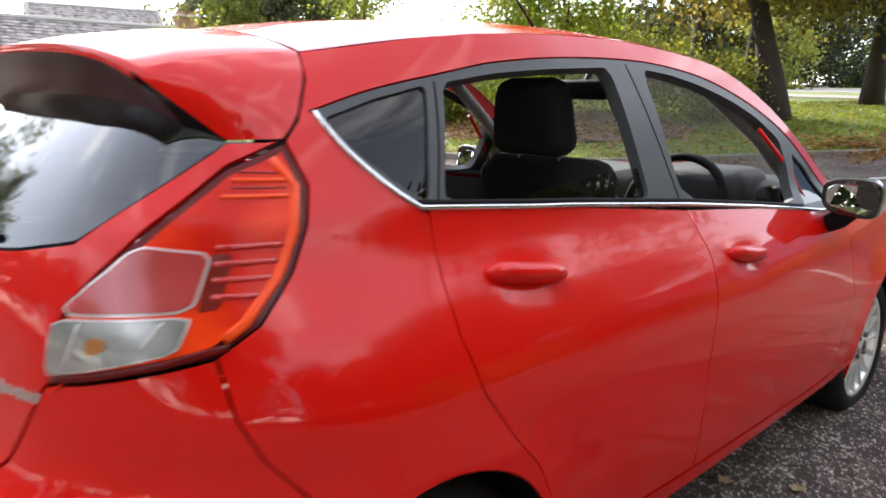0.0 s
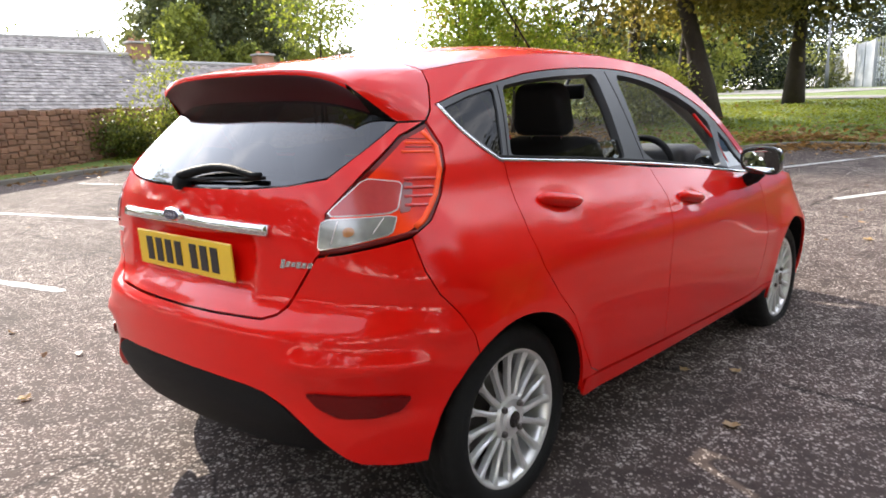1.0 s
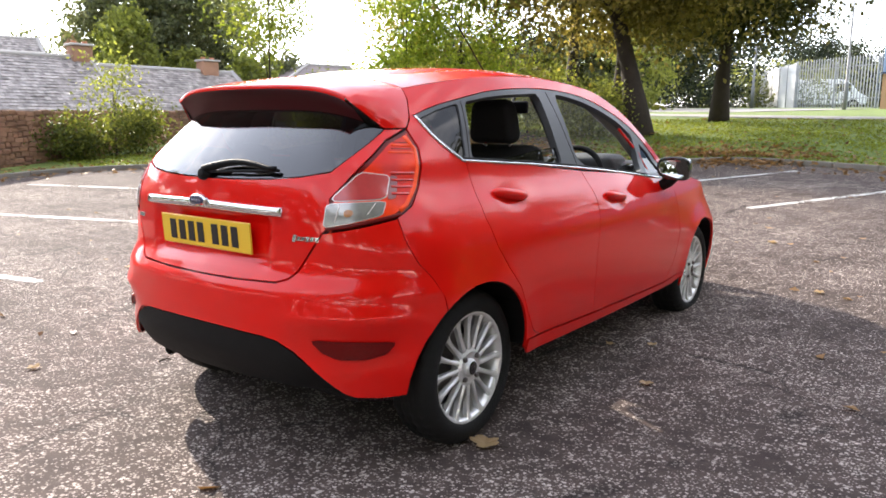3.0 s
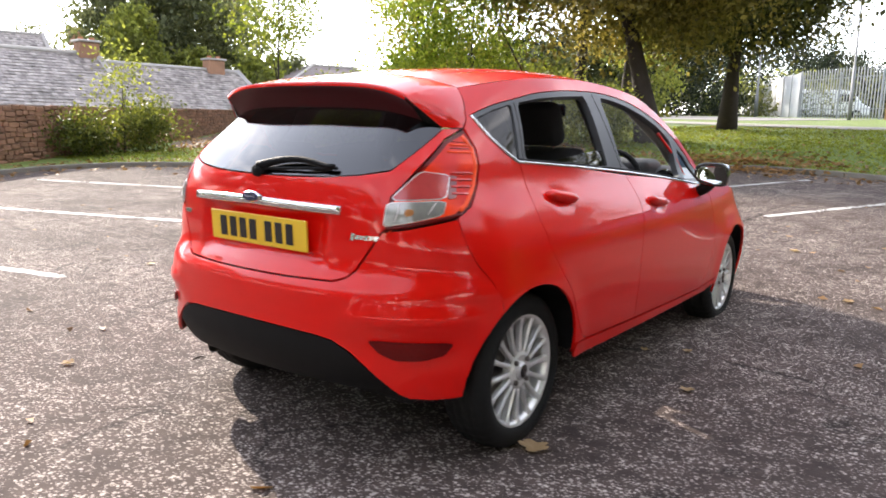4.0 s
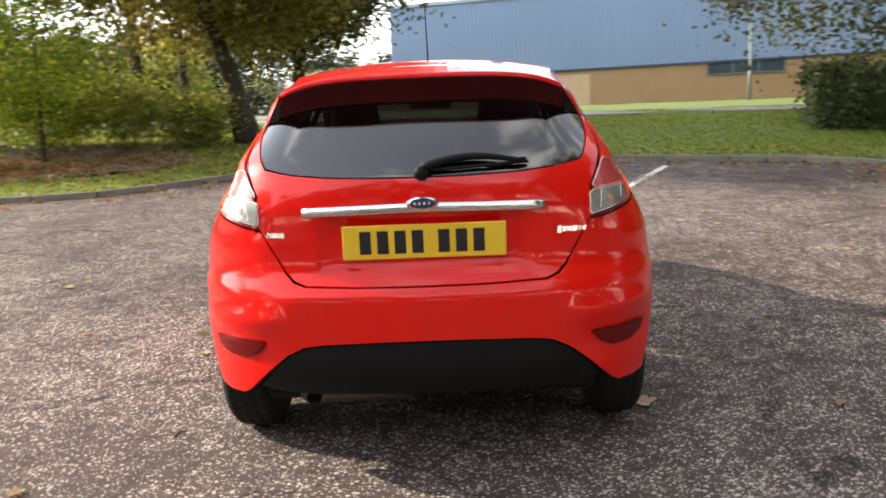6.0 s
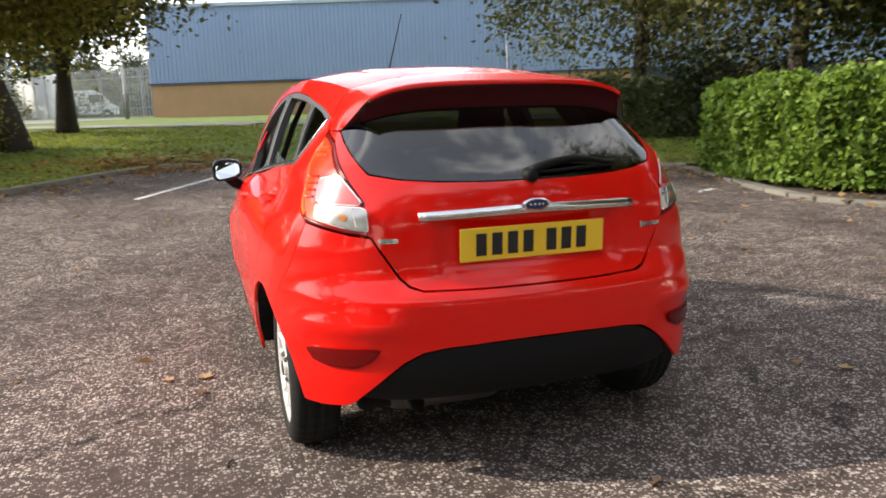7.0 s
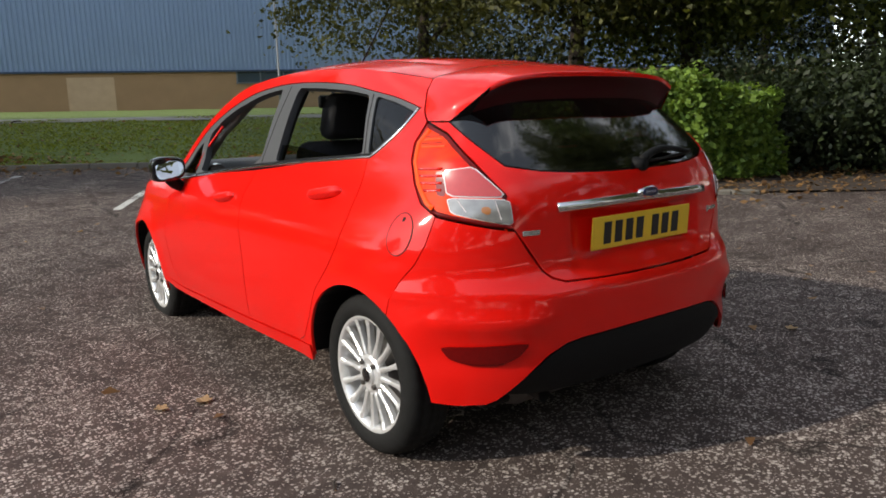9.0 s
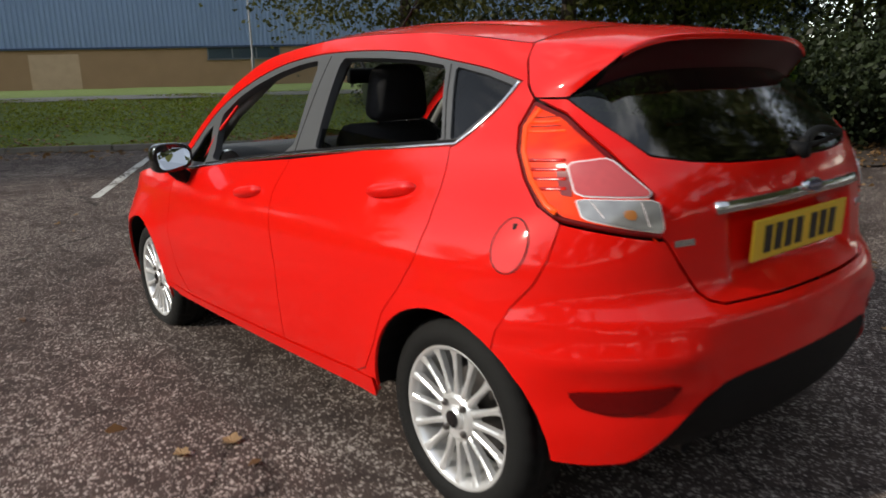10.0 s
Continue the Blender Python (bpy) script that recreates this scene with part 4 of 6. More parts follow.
for sd in (1, -1):
    front = [Vector(roof_point(1, -.040))] + [skin(*S(y - .004, z)) for y, z in ((-.040, 1.31), (-.052, 1.28), (-.076, 1.245), (-.10, 1.21), (-.136, 1.181))]
    rim_row = sv[24 * 9:24 * 9 + 5]
    b1 = skin(*S(-.228, 1.180))
    vs = []
    for i in range(9):
        for j in range(9):
            s_, t_ = i / 8, j / 8
            k = min(int(t_ * 5), 4)
            k2 = min(int(s_ * 4), 3)
            topp = rim_row[k2].lerp(rim_row[k2 + 1], s_ * 4 - k2)
            lowp = front[-1].lerp(b1, s_)
            fr, bk = front[k].lerp(front[k + 1], t_ * 5 - k), rim_row[4].lerp(b1, t_)
            p = fr * (1 - s_) + bk * s_ + topp * (1 - t_) + lowp * t_ - (front[0].lerp(front[-1], t_) * (1 - s_) + rim_row[4].lerp(b1, t_) * s_)
            p += Vector((.012, -.004, .005)) * math.sin(math.pi * t_) * math.sin(math.pi * s_)
            vs.append(Vector((sd * p.x, p.y, p.z)))
    fc = grid_faces(9, 9)
    n0 = len(sp_v)
    sp_v += vs
    sp_f += [tuple(n0 + q for q in (f if sd > 0 else f[::-1])) for f in fc]
bm = bmesh.new()
bvs = [bm.verts.new(v) for v in sp_v]
for f in sp_f:
    bm.faces.new([bvs[i] for i in f])
bmesh.ops.remove_doubles(bm, verts=bm.verts, dist=.0006)
spoiler = part("spoiler", bm, PAINT, tailgate, "red roof spoiler over the rear window", smooth=True)
solid("spoiler_underside", [sv[i * 9 + j] for i in range(len(sp_q)) for j in range(5, 9)], [f[::-1] for f in grid_faces(len(sp_q), 4)], UNDERLIP, spoiler, "underside of the spoiler, its red darkened for shade", smooth=True)
for sd in (1, -1):
    # inside cheek closing the spoiler to the glass
    c0, c1, c2 = Vector((.475, -.336, 1.280)), skin(*S(-.225, 1.176)), skin(*T(.50, 1.20))
    solid("spoiler_cheek", [(sd * v.x, v.y + .004, v.z) for v in (c0, c1, c2)], [(0, 1, 2), (2, 1, 0)], GLOSSBLACK, tailgate)

# bonnet, windscreen, nose
bv = []
for i in range(17):
    y = 2.10 + 1.05 * i / 16
    ze = line_at([(2.1, .905), (2.4, .885), (2.7, .84), (2.95, .775), (3.15, .69)], y)
    for j in range(17):
        q = -1 + j / 8
        bv.append((q * half_width(y, ze), y + .10 * (1 - q * q) * (i / 16), ze - .02 + .045 * (1 - abs(q) ** 2.2)))
solid("bonnet", bv, [f[::-1] for f in grid_faces(17, 17)], PAINT, car, smooth=True)
nv = []
for i in range(12):
    z = .70 - .48 * i / 11
    for j in range(17):
        q = -1 + j / 8
        nv.append((q * half_width(3.15, z), 3.15 + .14 * (1 - q * q) + .03 * math.sin(math.pi * i / 11), z))
solid("front_bumper", nv, [f[::-1] for f in grid_faces(12, 17)], PAINT, car, smooth=True)
sv = []
for i in range(13):
    t = i / 12
    y, z = 1.42 + .72 * t, 1.40 - .46 * t + .03 * math.sin(math.pi * t)
    ze = line_at([(0, 1.355), (.3, 1.26), (.6, 1.13), (1, .925)], t)
    xe = half_width(y, ze) - .005
    for j in range(13):
        q = -1 + j / 6
        sv.append((q * xe, y + .14 * (1 - q * q) * t, z + (ze - z) * abs(q) ** 3))
solid("windscreen", sv, [f[::-1] for f in grid_faces(13, 13)], CABIN_GLASS, car, smooth=True)

# floor pan and wheel wells
part("floor_pan", box_bm(-.58, -.40, .22, .58, 3.0, .27, .02), BLACK, car, "dark underbody")
for sd in (1, -1):
    for yw in (0, 2.489):
        vs = []
        for i in range(19):
            t = math.radians(3 + 174 * i / 18)
            wy, wz = yw + .341 * math.cos(t), .29 + .341 * math.sin(t)
            edge = skin(S(wy, wz)[0], wz).x - .016 if wy < YC else half_width(wy, wz) - .016
            for x in (.52, edge):
                vs.append((sd * x, wy, wz))
        k = len(vs)
        vs.append((sd * .52, yw, .29))
        fs = grid_faces(19, 2) + [(k, 2 * i, 2 * i + 2) for i in range(18)]
        solid("wheel_well", vs, fs, BLACK, car, smooth=False)
vs, fs = tube([(-.38, -.30, .27), (-.40, -.42, .27), (-.40, -.50, .262)], .026, 12, False)
solid("exhaust_pipe", vs, fs, STEEL, car, smooth=True)
part("exhaust_box", box_bm(-.48, -.42, .20, -.05, -.16, .33, .05, 3), STEEL, car, smooth=True)
part("rear_axle", box_bm(-.66, -.06, .24, .66, .06, .33, .03), STEEL, car)


# wheels
def wheel(sd, y):
    w = new("wheel")
    w.parent = car
    prof = [(.60, .20), (.605, .235), (.615, .275), (.632, .292), (.66, .298), (.666, .292), (.672, .298), (.695, .2995), (.700, .293), (.706, .2995), (.735, .298), (.741, .292), (.747, .297), (.768, .290), (.785, .272), (.791, .245), (.788, .222), (.778, .212), (.76, .205)]
    sides = 112
    vs, fs = lathe(prof, sides)
    vs = [Vector(v) for v in vs]
    for v in vs:                                      # cross grooves cut into the tread and shoulders
        rad = math.hypot(v.y, v.z)
        if rad > .288 and int(round(math.atan2(v.z, v.y) / (2 * math.pi) * sides)) % 3 == 0:
            v.y, v.z = v.y * (1 - .0045 / rad), v.z * (1 - .0045 / rad)
    solid("tyre", vs, fs, RUBBER, w, smooth=True)
    rim = [(.62, .196), (.70, .190), (.755, .192), (.772, .200), (.781, .212), (.778, .217), (.770, .214)]
    vs, fs = lathe(rim, 56)
    solid("rim", vs, fs, ALLOY, w, smooth=True)
    vs, fs = lathe([(.66, .02), (.662, .13), (.672, .13), (.674, .02)], 40)
    solid("brake_disc", vs, fs, STEEL, w, smooth=False)
    vs, fs = lathe([(.62, .0), (.62, .19)], 40)
    solid("wheel_back", vs, fs, BLACK, w)
    # sixteen blades
    n = 16
    for k in range(n):
        t = 2 * math.pi * k / n
        vs = []
        for r, x, h in ((.045, .765, .0120), (.08, .772, .0098), (.13, .770, .0080), (.175, .772, .0094), (.203, .777, .0150)):
            for q, dx in ((-1, -.022), (-1, -.004), (-.35, 0), (.35, 0), (1, -.004), (1, -.022)):
                vs.append((x + dx, r * math.cos(t) - q * h * math.sin(t), r * math.sin(t) + q * h * math.cos(t)))
        solid("spoke", vs, [f[::-1] for f in grid_faces(5, 6)], ALLOY, w, smooth=False)
    vs, fs = lathe([(.74, .075), (.768, .072), (.775, .06), (.772, .036), (.780, .034), (.786, .026), (.788, .0)], 32)
    solid("hub", vs, fs, ALLOY, w, smooth=False)
    vs, fs = lathe([(.7875, .026), (.790, .020), (.791, .0)], 24)
    solid("hub_cap", vs, fs, GLOSSBLACK, w, smooth=True)
    for k in range(4):
        t = math.pi / 4 + math.pi / 2 * k
        vs, fs = lathe([(.765, .0105), (.782, .0105), (.786, .007), (.786, .0)], 8)
        solid("wheel_nut", [(a, b + .054 * math.cos(t), c + .054 * math.sin(t)) for a, b, c in vs], fs, STEEL, w)
    w.matrix_basis = Matrix.Translation((sd * (-.014 if y > 1 else 0), y, .2905)) @ (Matrix.Identity(4) if sd > 0 else Matrix.Rotation(math.pi, 4, "Z"))
    return w


for sd in (1, -1):
    for y in (0.010, 2.489):
        wheel(sd, y)

# door mirrors
for sd in (1, -1):
    bm = bmesh.new()
    bmesh.ops.create_uvsphere(bm, u_segments=28, v_segments=16, radius=1)
    for v in bm.verts:
        x, y, z = v.co
        e = lambda c: math.copysign(abs(c) ** .6, c)
        back = y < 0
        y2 = e(y) * .075 if not back else -.024 * min(1, abs(y) * 3)
        v.co = (.855 + e(x) * .085, 1.830 + y2 + .018 * x, .964 + e(z) * (.064 + .010 * x) - .006 * x)
    if sd < 0:
        bmesh.ops.scale(bm, vec=(-1, 1, 1), verts=bm.verts)
        bmesh.ops.reverse_faces(bm, faces=bm.faces)
    mir = part("door_mirror", bm, GLOSSBLACK, car, "gloss black door mirror", smooth=True)
    g = []
    for k in range(24):
        t = 2 * math.pi * k / 24
        c, s_ = math.cos(t), math.sin(t)
        x = math.copysign(abs(c) ** .55, c)
        gz = (.044 + .008 * x) * math.copysign(abs(s_) ** .55, s_) - .006 * x
        g.append((sd * (.855 + .066 * x), (1.8075 if sd > 0 else 1.8005) + .018 * c + (.03 if sd > 0 else .27) * gz, .963 + gz))
    gl = [(x, y - .006, z) for x, y, z in g]
    solid("mirror_glass", g + gl, [tuple(range(24, 48)) if sd > 0 else tuple(range(47, 23, -1))] + [(k, (k + 1) % 24, 24 + (k + 1) % 24, 24 + k) for k in range(24)], MIRROR, mir, "silvered mirror glass")
    vs, fs = tube([(sd * .845, 1.845, .925), (sd * .815, 1.85, .885), (sd * .775, 1.86, .862), (sd * .735, 1.87, .858)], [.042, .034, .030, .034], 12)
    solid("mirror_foot", vs, fs, BLACK, mir, smooth=True)

# tailgate furniture: chrome strip, oval badge, plate, letters as bars, wiper
bar_on_skin("chrome_strip", [(-T(.385, .898)[0], .898), (0, .908), (T(.385, .898)[0], .898)], .033, .015, CHROME, tailgate, label="chrome strip across the tailgate", n=.03, prof=[(-.5, 0), (-.5, .45), (-.34, 1), (.36, .92), (.5, .35), (.5, 0)])
yb = skin(0, .918).y
vs, fs = lathe([(0, .0), (0, 1), (.008, .96), (.013, .80), (.013, .0)], 32)
badge = solid("oval_badge", [(b * .052, yb - .012 - a, .921 + c * .021) for a, b, c in vs], fs, CHROME, tailgate, "small chrome-edged blue oval emblem", smooth=False)
vs, fs = lathe([(.0135, .78), (.0155, .74), (.0155, .0)], 32)
solid("badge_field", [(b * .052, yb - .012 - a, .921 + c * .021) for a, b, c in vs], fs, BLUEOVAL, badge)
vs, fs = lathe([(.0158, .08), (.0162, .07), (.0162, .0)], 4)
for k in range(4):
    solid("badge_mark", [(-.022 + k * .0145 + b * .06, yb - .012 - a, .921 + c * .07) for a, b, c in vs], fs, CHROME, badge)
p_top, p_low = skin(0, .853) + Vector((0, .014, 0)), skin(0, .745) + Vector((0, .010, 0))
plate_m = Matrix.Translation((p_top + p_low) / 2) @ Matrix.Rotation(math.atan2(p_low.y - p_top.y, -(p_low.z - p_top.z)) * -1, 4, "X")
plate = part("number_plate", box_bm(-.26, -.004, -.0555, .26, .004, .0555, .003, 1), YELLOW, tailgate, "yellow number plate with black bars", m=plate_m)
for k in range(7):
    x0 = -.205 + k * .0555 + (.028 if k > 3 else 0)
    part("plate_bar", box_bm(x0, -.0060, -.037, x0 + .036, -.0038, .037), INK, plate)
for x0, x1, zz, nbar in ((.425, .525, .815, 6), (-.512, -.452, .826, 1)):
    for k in range(nbar):
        w = (x1 - x0) / nbar
        xa, xb = x0 + k * w, x0 + k * w + w * (.82 if nbar > 1 else 1)
        sx = 1 if x0 > 0 else -1
        hgt = (.012, .0075, .0065, .009, .0075, .0075)[k] if nbar > 1 else .008
        ua, ub = sorted((sx * T(abs(xa), zz)[0], sx * T(abs(xb), zz)[0]))
        ring = [(ua, zz - hgt), (ub, zz - hgt), (ub + (.004 if nbar > 1 else 0), zz + hgt), (ua + (.004 if nbar > 1 else 0), zz + hgt)]
        skin_part("badge_bar", ring, CHROME, tailgate, lift=.003, lip=.003, gap=0, step=.02)
wb = skin(0, 1.012)
vs, fs = lathe([(-.02, .0), (-.02, .020), (.02, .026), (.03, .026)], 20)
wiper = solid("rear_wiper", [(b + 0, wb.y - .005 - .0 + a * .9, wb.z + .0 + c) for a, b, c in vs], fs, BLACK, tailgate, "black rear wiper arm and blade", smooth=True)
arm = []
arm_r = []
for i in range(13):
    t = i / 12
    x, z = .0 + .33 * t, 1.018 + .034 * math.sin(math.pi * min(1, t * 1.1)) * .65 + .014 * t
    g = skin(T(x, z)[0] if x > 0.001 else 0, z)
    arm.append(g + skin_normal(max(T(x, z)[0], .002), z) * .017)
    arm_r.append(.016 - .008 * t)
vs, fs = tube(arm, arm_r, 10)
solid("wiper_arm", vs, fs, BLACK, wiper, smooth=True)
bl = []
for i in range(13):
    t = i / 12
    x, z = .03 + .31 * t, 1.016 + .014 * t
    u = T(x, z)[0]
    bl.append(skin(u, z) + skin_normal(u, z) * .008)
vs, fs = tube(bl, .006, 6)
solid("wiper_blade", vs, fs, BLACK, wiper, smooth=True)
vs, fs = tube([(0, 1.27, 1.436), (0, 1.225, 1.475), (0, .925, 1.735)], [.014, .0045, .0025], 8)
solid("roof_aerial", vs, fs, BLACK, car, "thin black roof aerial", smooth=True)


# cabin
def cushion(x0, y0, z0, x1, y1, z1, mat, name, parent, label="", lean=0.0, r=.05):
    bm = box_bm(x0, y0, z0, x1, y1, z1, r, 3)
    if name == "headrest":
        for v in bm.verts:
            v.co.x = (x0 + x1) / 2 + (v.co.x - (x0 + x1) / 2) * (1.0 - .22 * ((v.co.z - z0) / (z1 - z0)) ** 2)
    if lean:
        bmesh.ops.rotate(bm, cent=((x0 + x1) / 2, (y0 + y1) / 2, z0), matrix=Matrix.Rotation(lean, 3, "X"), verts=bm.verts)
    return part(name, bm, mat, parent, label, smooth=True)


for sx in (.36, -.36):
    seat = cushion(sx - .25, 1.05, .42, sx + .25, 1.55, .58, CLOTH, "front_seat", car, "dark cloth front seat")
    cushion(sx - .22, .94, .52, sx + .22, 1.08, 1.125, CLOTH, "backrest", seat, lean=.30, r=.065)
    cushion(sx - .13, .745, 1.105, sx + .13, .845, 1.31, CLOTH, "headrest", seat, lean=.12, r=.045)
    for dx in (-.07, .07):
        vs, fs = tube([(sx + dx, .83, 1.05), (sx + dx, .80, 1.14)], .007, 8)
        solid("headrest_post", vs, fs, CHROME, seat, smooth=True)
bench = cushion(-.62, .18, .42, .62, .68, .56, CLOTH, "rear_bench", car, "dark cloth rear bench seat")
cushion(-.62, .08, .52, .62, .22, .98, CLOTH, "backrest", bench, lean=.28)
for sx in (-.38, 0, .38):
    cushion(sx - .12, -.08, .98, sx + .12, .0, 1.10, CLOTH, "headrest", bench, lean=.1, r=.035)
cushion(-.55, -.46, .93, .55, -.02, .96, GREYTRIM, "parcel_shelf", car, "dark parcel shelf behind the rear seats", r=.01)
dash = cushion(-.66, 1.80, .62, .66, 2.22, .985, GREYTRIM, "dashboard", car, "dark grey moulded dashboard", r=.08)
cushion(.20, 1.70, .86, .54, 1.95, 1.03, GREYTRIM, "instrument_hood", dash, r=.05)
for sx in (-.60, .60, -.10, .10):
    vs, fs = tube([(sx, 1.81, .93), (sx, 1.783, .93)], [.05, .046], 20)
    solid("air_vent", vs, fs, CHROME, dash, "round silver-rimmed air vent", smooth=False)
ringv, ringf = [], []
for i in range(32):
    a = 2 * math.pi * i / 32
    for j in range(8):
        b = 2 * math.pi * j / 8
        r = .18 + .016 * math.cos(b)
        ringv.append((r * math.cos(a), r * math.sin(a), .016 * math.sin(b)))
for i in range(32):
    for j in range(8):
        ringf.append((i * 8 + j, ((i + 1) % 32) * 8 + j, ((i + 1) % 32) * 8 + (j + 1) % 8, i * 8 + (j + 1) % 8))
steer = solid("steering_wheel", ringv, ringf, BLACK, car, "black steering wheel", smooth=True, m=pose(.36, 1.58, .90, 68, 0, 0))
for a in (0, math.pi, -math.pi / 2):
    vs, fs = tube([(0, 0, -.01), (.17 * math.cos(a), .17 * math.sin(a), 0)], .014, 8)
    solid("spoke", vs, fs, BLACK, steer, smooth=True)
vs, fs = lathe([(-.03, .0), (-.03, .06), (.02, .055), (.03, .0)], 20)
solid("hub", [(b, c, a) for a, b, c in vs], fs, BLACK, steer, smooth=True)
mirr = cushion(-.12, 1.48, 1.255, .12, 1.51, 1.325, BLACK, "rear_view_mirror", car, "rear-view mirror behind the windscreen", r=.014)
vs, fs = tube([(0, 1.51, 1.30), (0, 1.56, 1.36)], .01, 8)
solid("stalk", vs, fs, BLACK, mirr)
for sd in (1, -1):
    # body-coloured pillars seen through the glass
    vs, fs = tube([(sd * .66, .90, .98), (sd * .575, .88, 1.20), (sd * .50, .86, 1.35)], .013, 8)
    solid("inner_pillar", vs, fs, GREYTRIM, car, smooth=True)
    vs, fs = tube([(sd * .66, 1.93, .93), (sd * .60, 1.67, 1.14), (sd * .53, 1.38, 1.31)], .024, 8)
    solid("inner_pillar", vs, fs, PILLARGREY, car, "grey trim along the windscreen pillar", smooth=True)
    vs, fs = tube([(sd * .712, 1.80, .95), (sd * .675, 1.72, 1.06), (sd * .632, 1.58, 1.175)], .007, 8)
    solid("door_frame_edge", vs, fs, PAINT, car, smooth=True)
    vs, fs = tube([(sd * .63, .13, 1.03), (sd * .53, .14, 1.21), (sd * .45, .16, 1.30)], .04, 8)
    solid("inner_pillar", vs, fs, PALELINER, car, smooth=True)


# ---- leaves and trees ----
def leaf_mesh(name, pts, size, mat, seed=0, flat=0.0, droop=0.0):
    """Small pointed leaves, one at each point, turned at random."""
    r = np.random.default_rng(seed)
    n = len(pts)
    pts = np.asarray(pts, float)
    d = r.normal(size=(n, 3))
    d[:, 2] = d[:, 2] * (1 - flat) - droop
    d /= np.linalg.norm(d, axis=1)[:, None]
    e = r.normal(size=(n, 3))
    e[:, 2] *= (1 - flat)
    e -= d * np.sum(d * e, axis=1)[:, None]
    e /= np.linalg.norm(e, axis=1)[:, None] + 1e-9
    s = size * r.uniform(.6, 1.35, n)[:, None]
    up = np.cross(d, e) * s * .15
    v = np.stack([pts - d * s * .5, pts + e * s * .32 + up, pts + d * s * .55, pts - e * s * .32 + up], axis=1).reshape(-1, 3)
    me = bpy.data.meshes.new(name)
    me.vertices.add(4 * n)
    me.vertices.foreach_set("co", v.ravel())
    me.loops.add(4 * n)
    me.loops.foreach_set("vertex_index", np.arange(4 * n, dtype=np.int32))
    me.polygons.add(n)
    me.polygons.foreach_set("loop_start", np.arange(0, 4 * n, 4, dtype=np.int32))
    me.update(calc_edges=True)
    me.validate()
    me.materials.append(mat)
    return me


def clumps(r, n_clump, per, centre, radii, spread, hollow=0.45):
    """Points gathered in clumps through an uneven ellipsoid."""
    c = r.normal(size=(n_clump, 3))
    c /= np.linalg.norm(c, axis=1)[:, None]
    c *= (r.uniform(hollow ** 3, 1, n_clump) ** (1 / 3))[:, None] * r.uniform(.8, 1.15, n_clump)[:, None]
    c = c * np.array(radii) + np.array(centre)
    k = r.integers(int(per * .5), int(per * 1.5), n_clump)
    out = np.repeat(c, k, axis=0)
    sc = np.repeat(r.uniform(.6, 1.4, n_clump), k)[:, None]
    out = out + r.normal(size=out.shape) * spread * sc * np.array([1, 1, .7])
    return c, out


def tree(name, base, height, crown_r, crown_z, mat, seed, n_clump=60, per=70, leaf=.16, trunk_r=.2, lean=(0, 0), label="", squash=1.0, spread=.55, limbs=7, crown_h=None, hollow=.45, shift=(0, 0)):
    """A tapered trunk with limbs and a crown of leaf clumps."""
    r = np.random.default_rng(seed)
    root = tagged(new(name), label, "tree")
    bx, by, bz = base
    root.matrix_basis = Matrix.Translation(base)
    ch = crown_h or (height - crown_z)
    centre = (lean[0] * .6 + shift[0], lean[1] * .6 + shift[1], crown_z + ch / 2)
    cc, pts = clumps(r, n_clump, per, centre, (crown_r, crown_r * squash, ch / 2), spread, hollow)
    tp = []
    tr = []
    top = crown_z + ch * .75
    for i in range(10):
        t = i / 9
        tp.append((lean[0] * t + .06 * trunk_r * 5 * noise.noise((seed, t * 3, 0)), lean[1] * t + .3 * trunk_r * noise.noise((seed, 5, t * 3)), top * t - .12))
        tr.append(trunk_r * (1.0 - .72 * t) * (1.45 - 1.1 * t if t < .12 else 1.0 + .25 * max(0, .2 - t)))
    tr[0] = trunk_r * 1.55
    vs, fs = tube(tp, tr, 12)
    for k in range(limbs):
        t = .42 + .5 * k / max(1, limbs)
        i = int(t * 9)
        a = Vector(tp[i])
        b = Vector(cc[int(r.integers(0, len(cc)))])
        mid = a.lerp(b, .5) + Vector((0, 0, .12 * (b - a).length))
        v2, f2 = tube([a, a.lerp(mid, .55), mid, b], [tr[i] * .55, tr[i] * .42, tr[i] * .28, tr[i] * .08], 6)
        n0 = len(vs)
        vs += v2
        fs += [tuple(q + n0 for q in f) for f in f2]
    solid("trunk", vs, fs, BARK, root, smooth=True)
    crown = new("crown", leaf_mesh("crown", pts, leaf, mat, seed, droop=.25))
    crown.parent = root
    return root


def lz(x, y):
    return lawn_z(x, y)


# the trees on the lawn
tree("broad_tree", (-4.2, 13.65, lz(-4.2, 13.65)), 8.6, 3.8, 1.85, LEAF_OLD, 11, 265, 320, .12, .215, (-1.5, -.3), "mature tree with a leaning dark trunk on the grass bank")
tree("broad_tree", (-3.9, 18.1, lz(-3.9, 18.1)), 8.8, 3.6, 2.3, LEAF_DUSK, 12, 400, 330, .15, .185, (.25, 0), "mature green tree with a dark straight trunk on the lawn", hollow=.25, shift=(-.1, 0))
tree("broad_tree", (-8.8, 19.2, lz(-8.8, 19.2)), 11, 3.6, 2.7, LEAF_DUSK, 13, 150, 250, .11, .2, (.1, .2), "tall tree with leaves turning yellow")
tree("broad_tree", (-8.1, 21.1, lz(-8.1, 21.1)), 11, 3.4, 3.0, LEAF_OLD, 14, 130, 250, .11, .15, (.2, 0), "tall green tree on the lawn")
tree("sapling_tree", (-7.7, 11.7, lz(-7.7, 11.7)), 5.2, 1.15, .30, LEAF_LIGHT, 21, 62, 190, .075, .035, (.1, 0), "young bright green tree in the leaf-strewn bed", spread=.36)
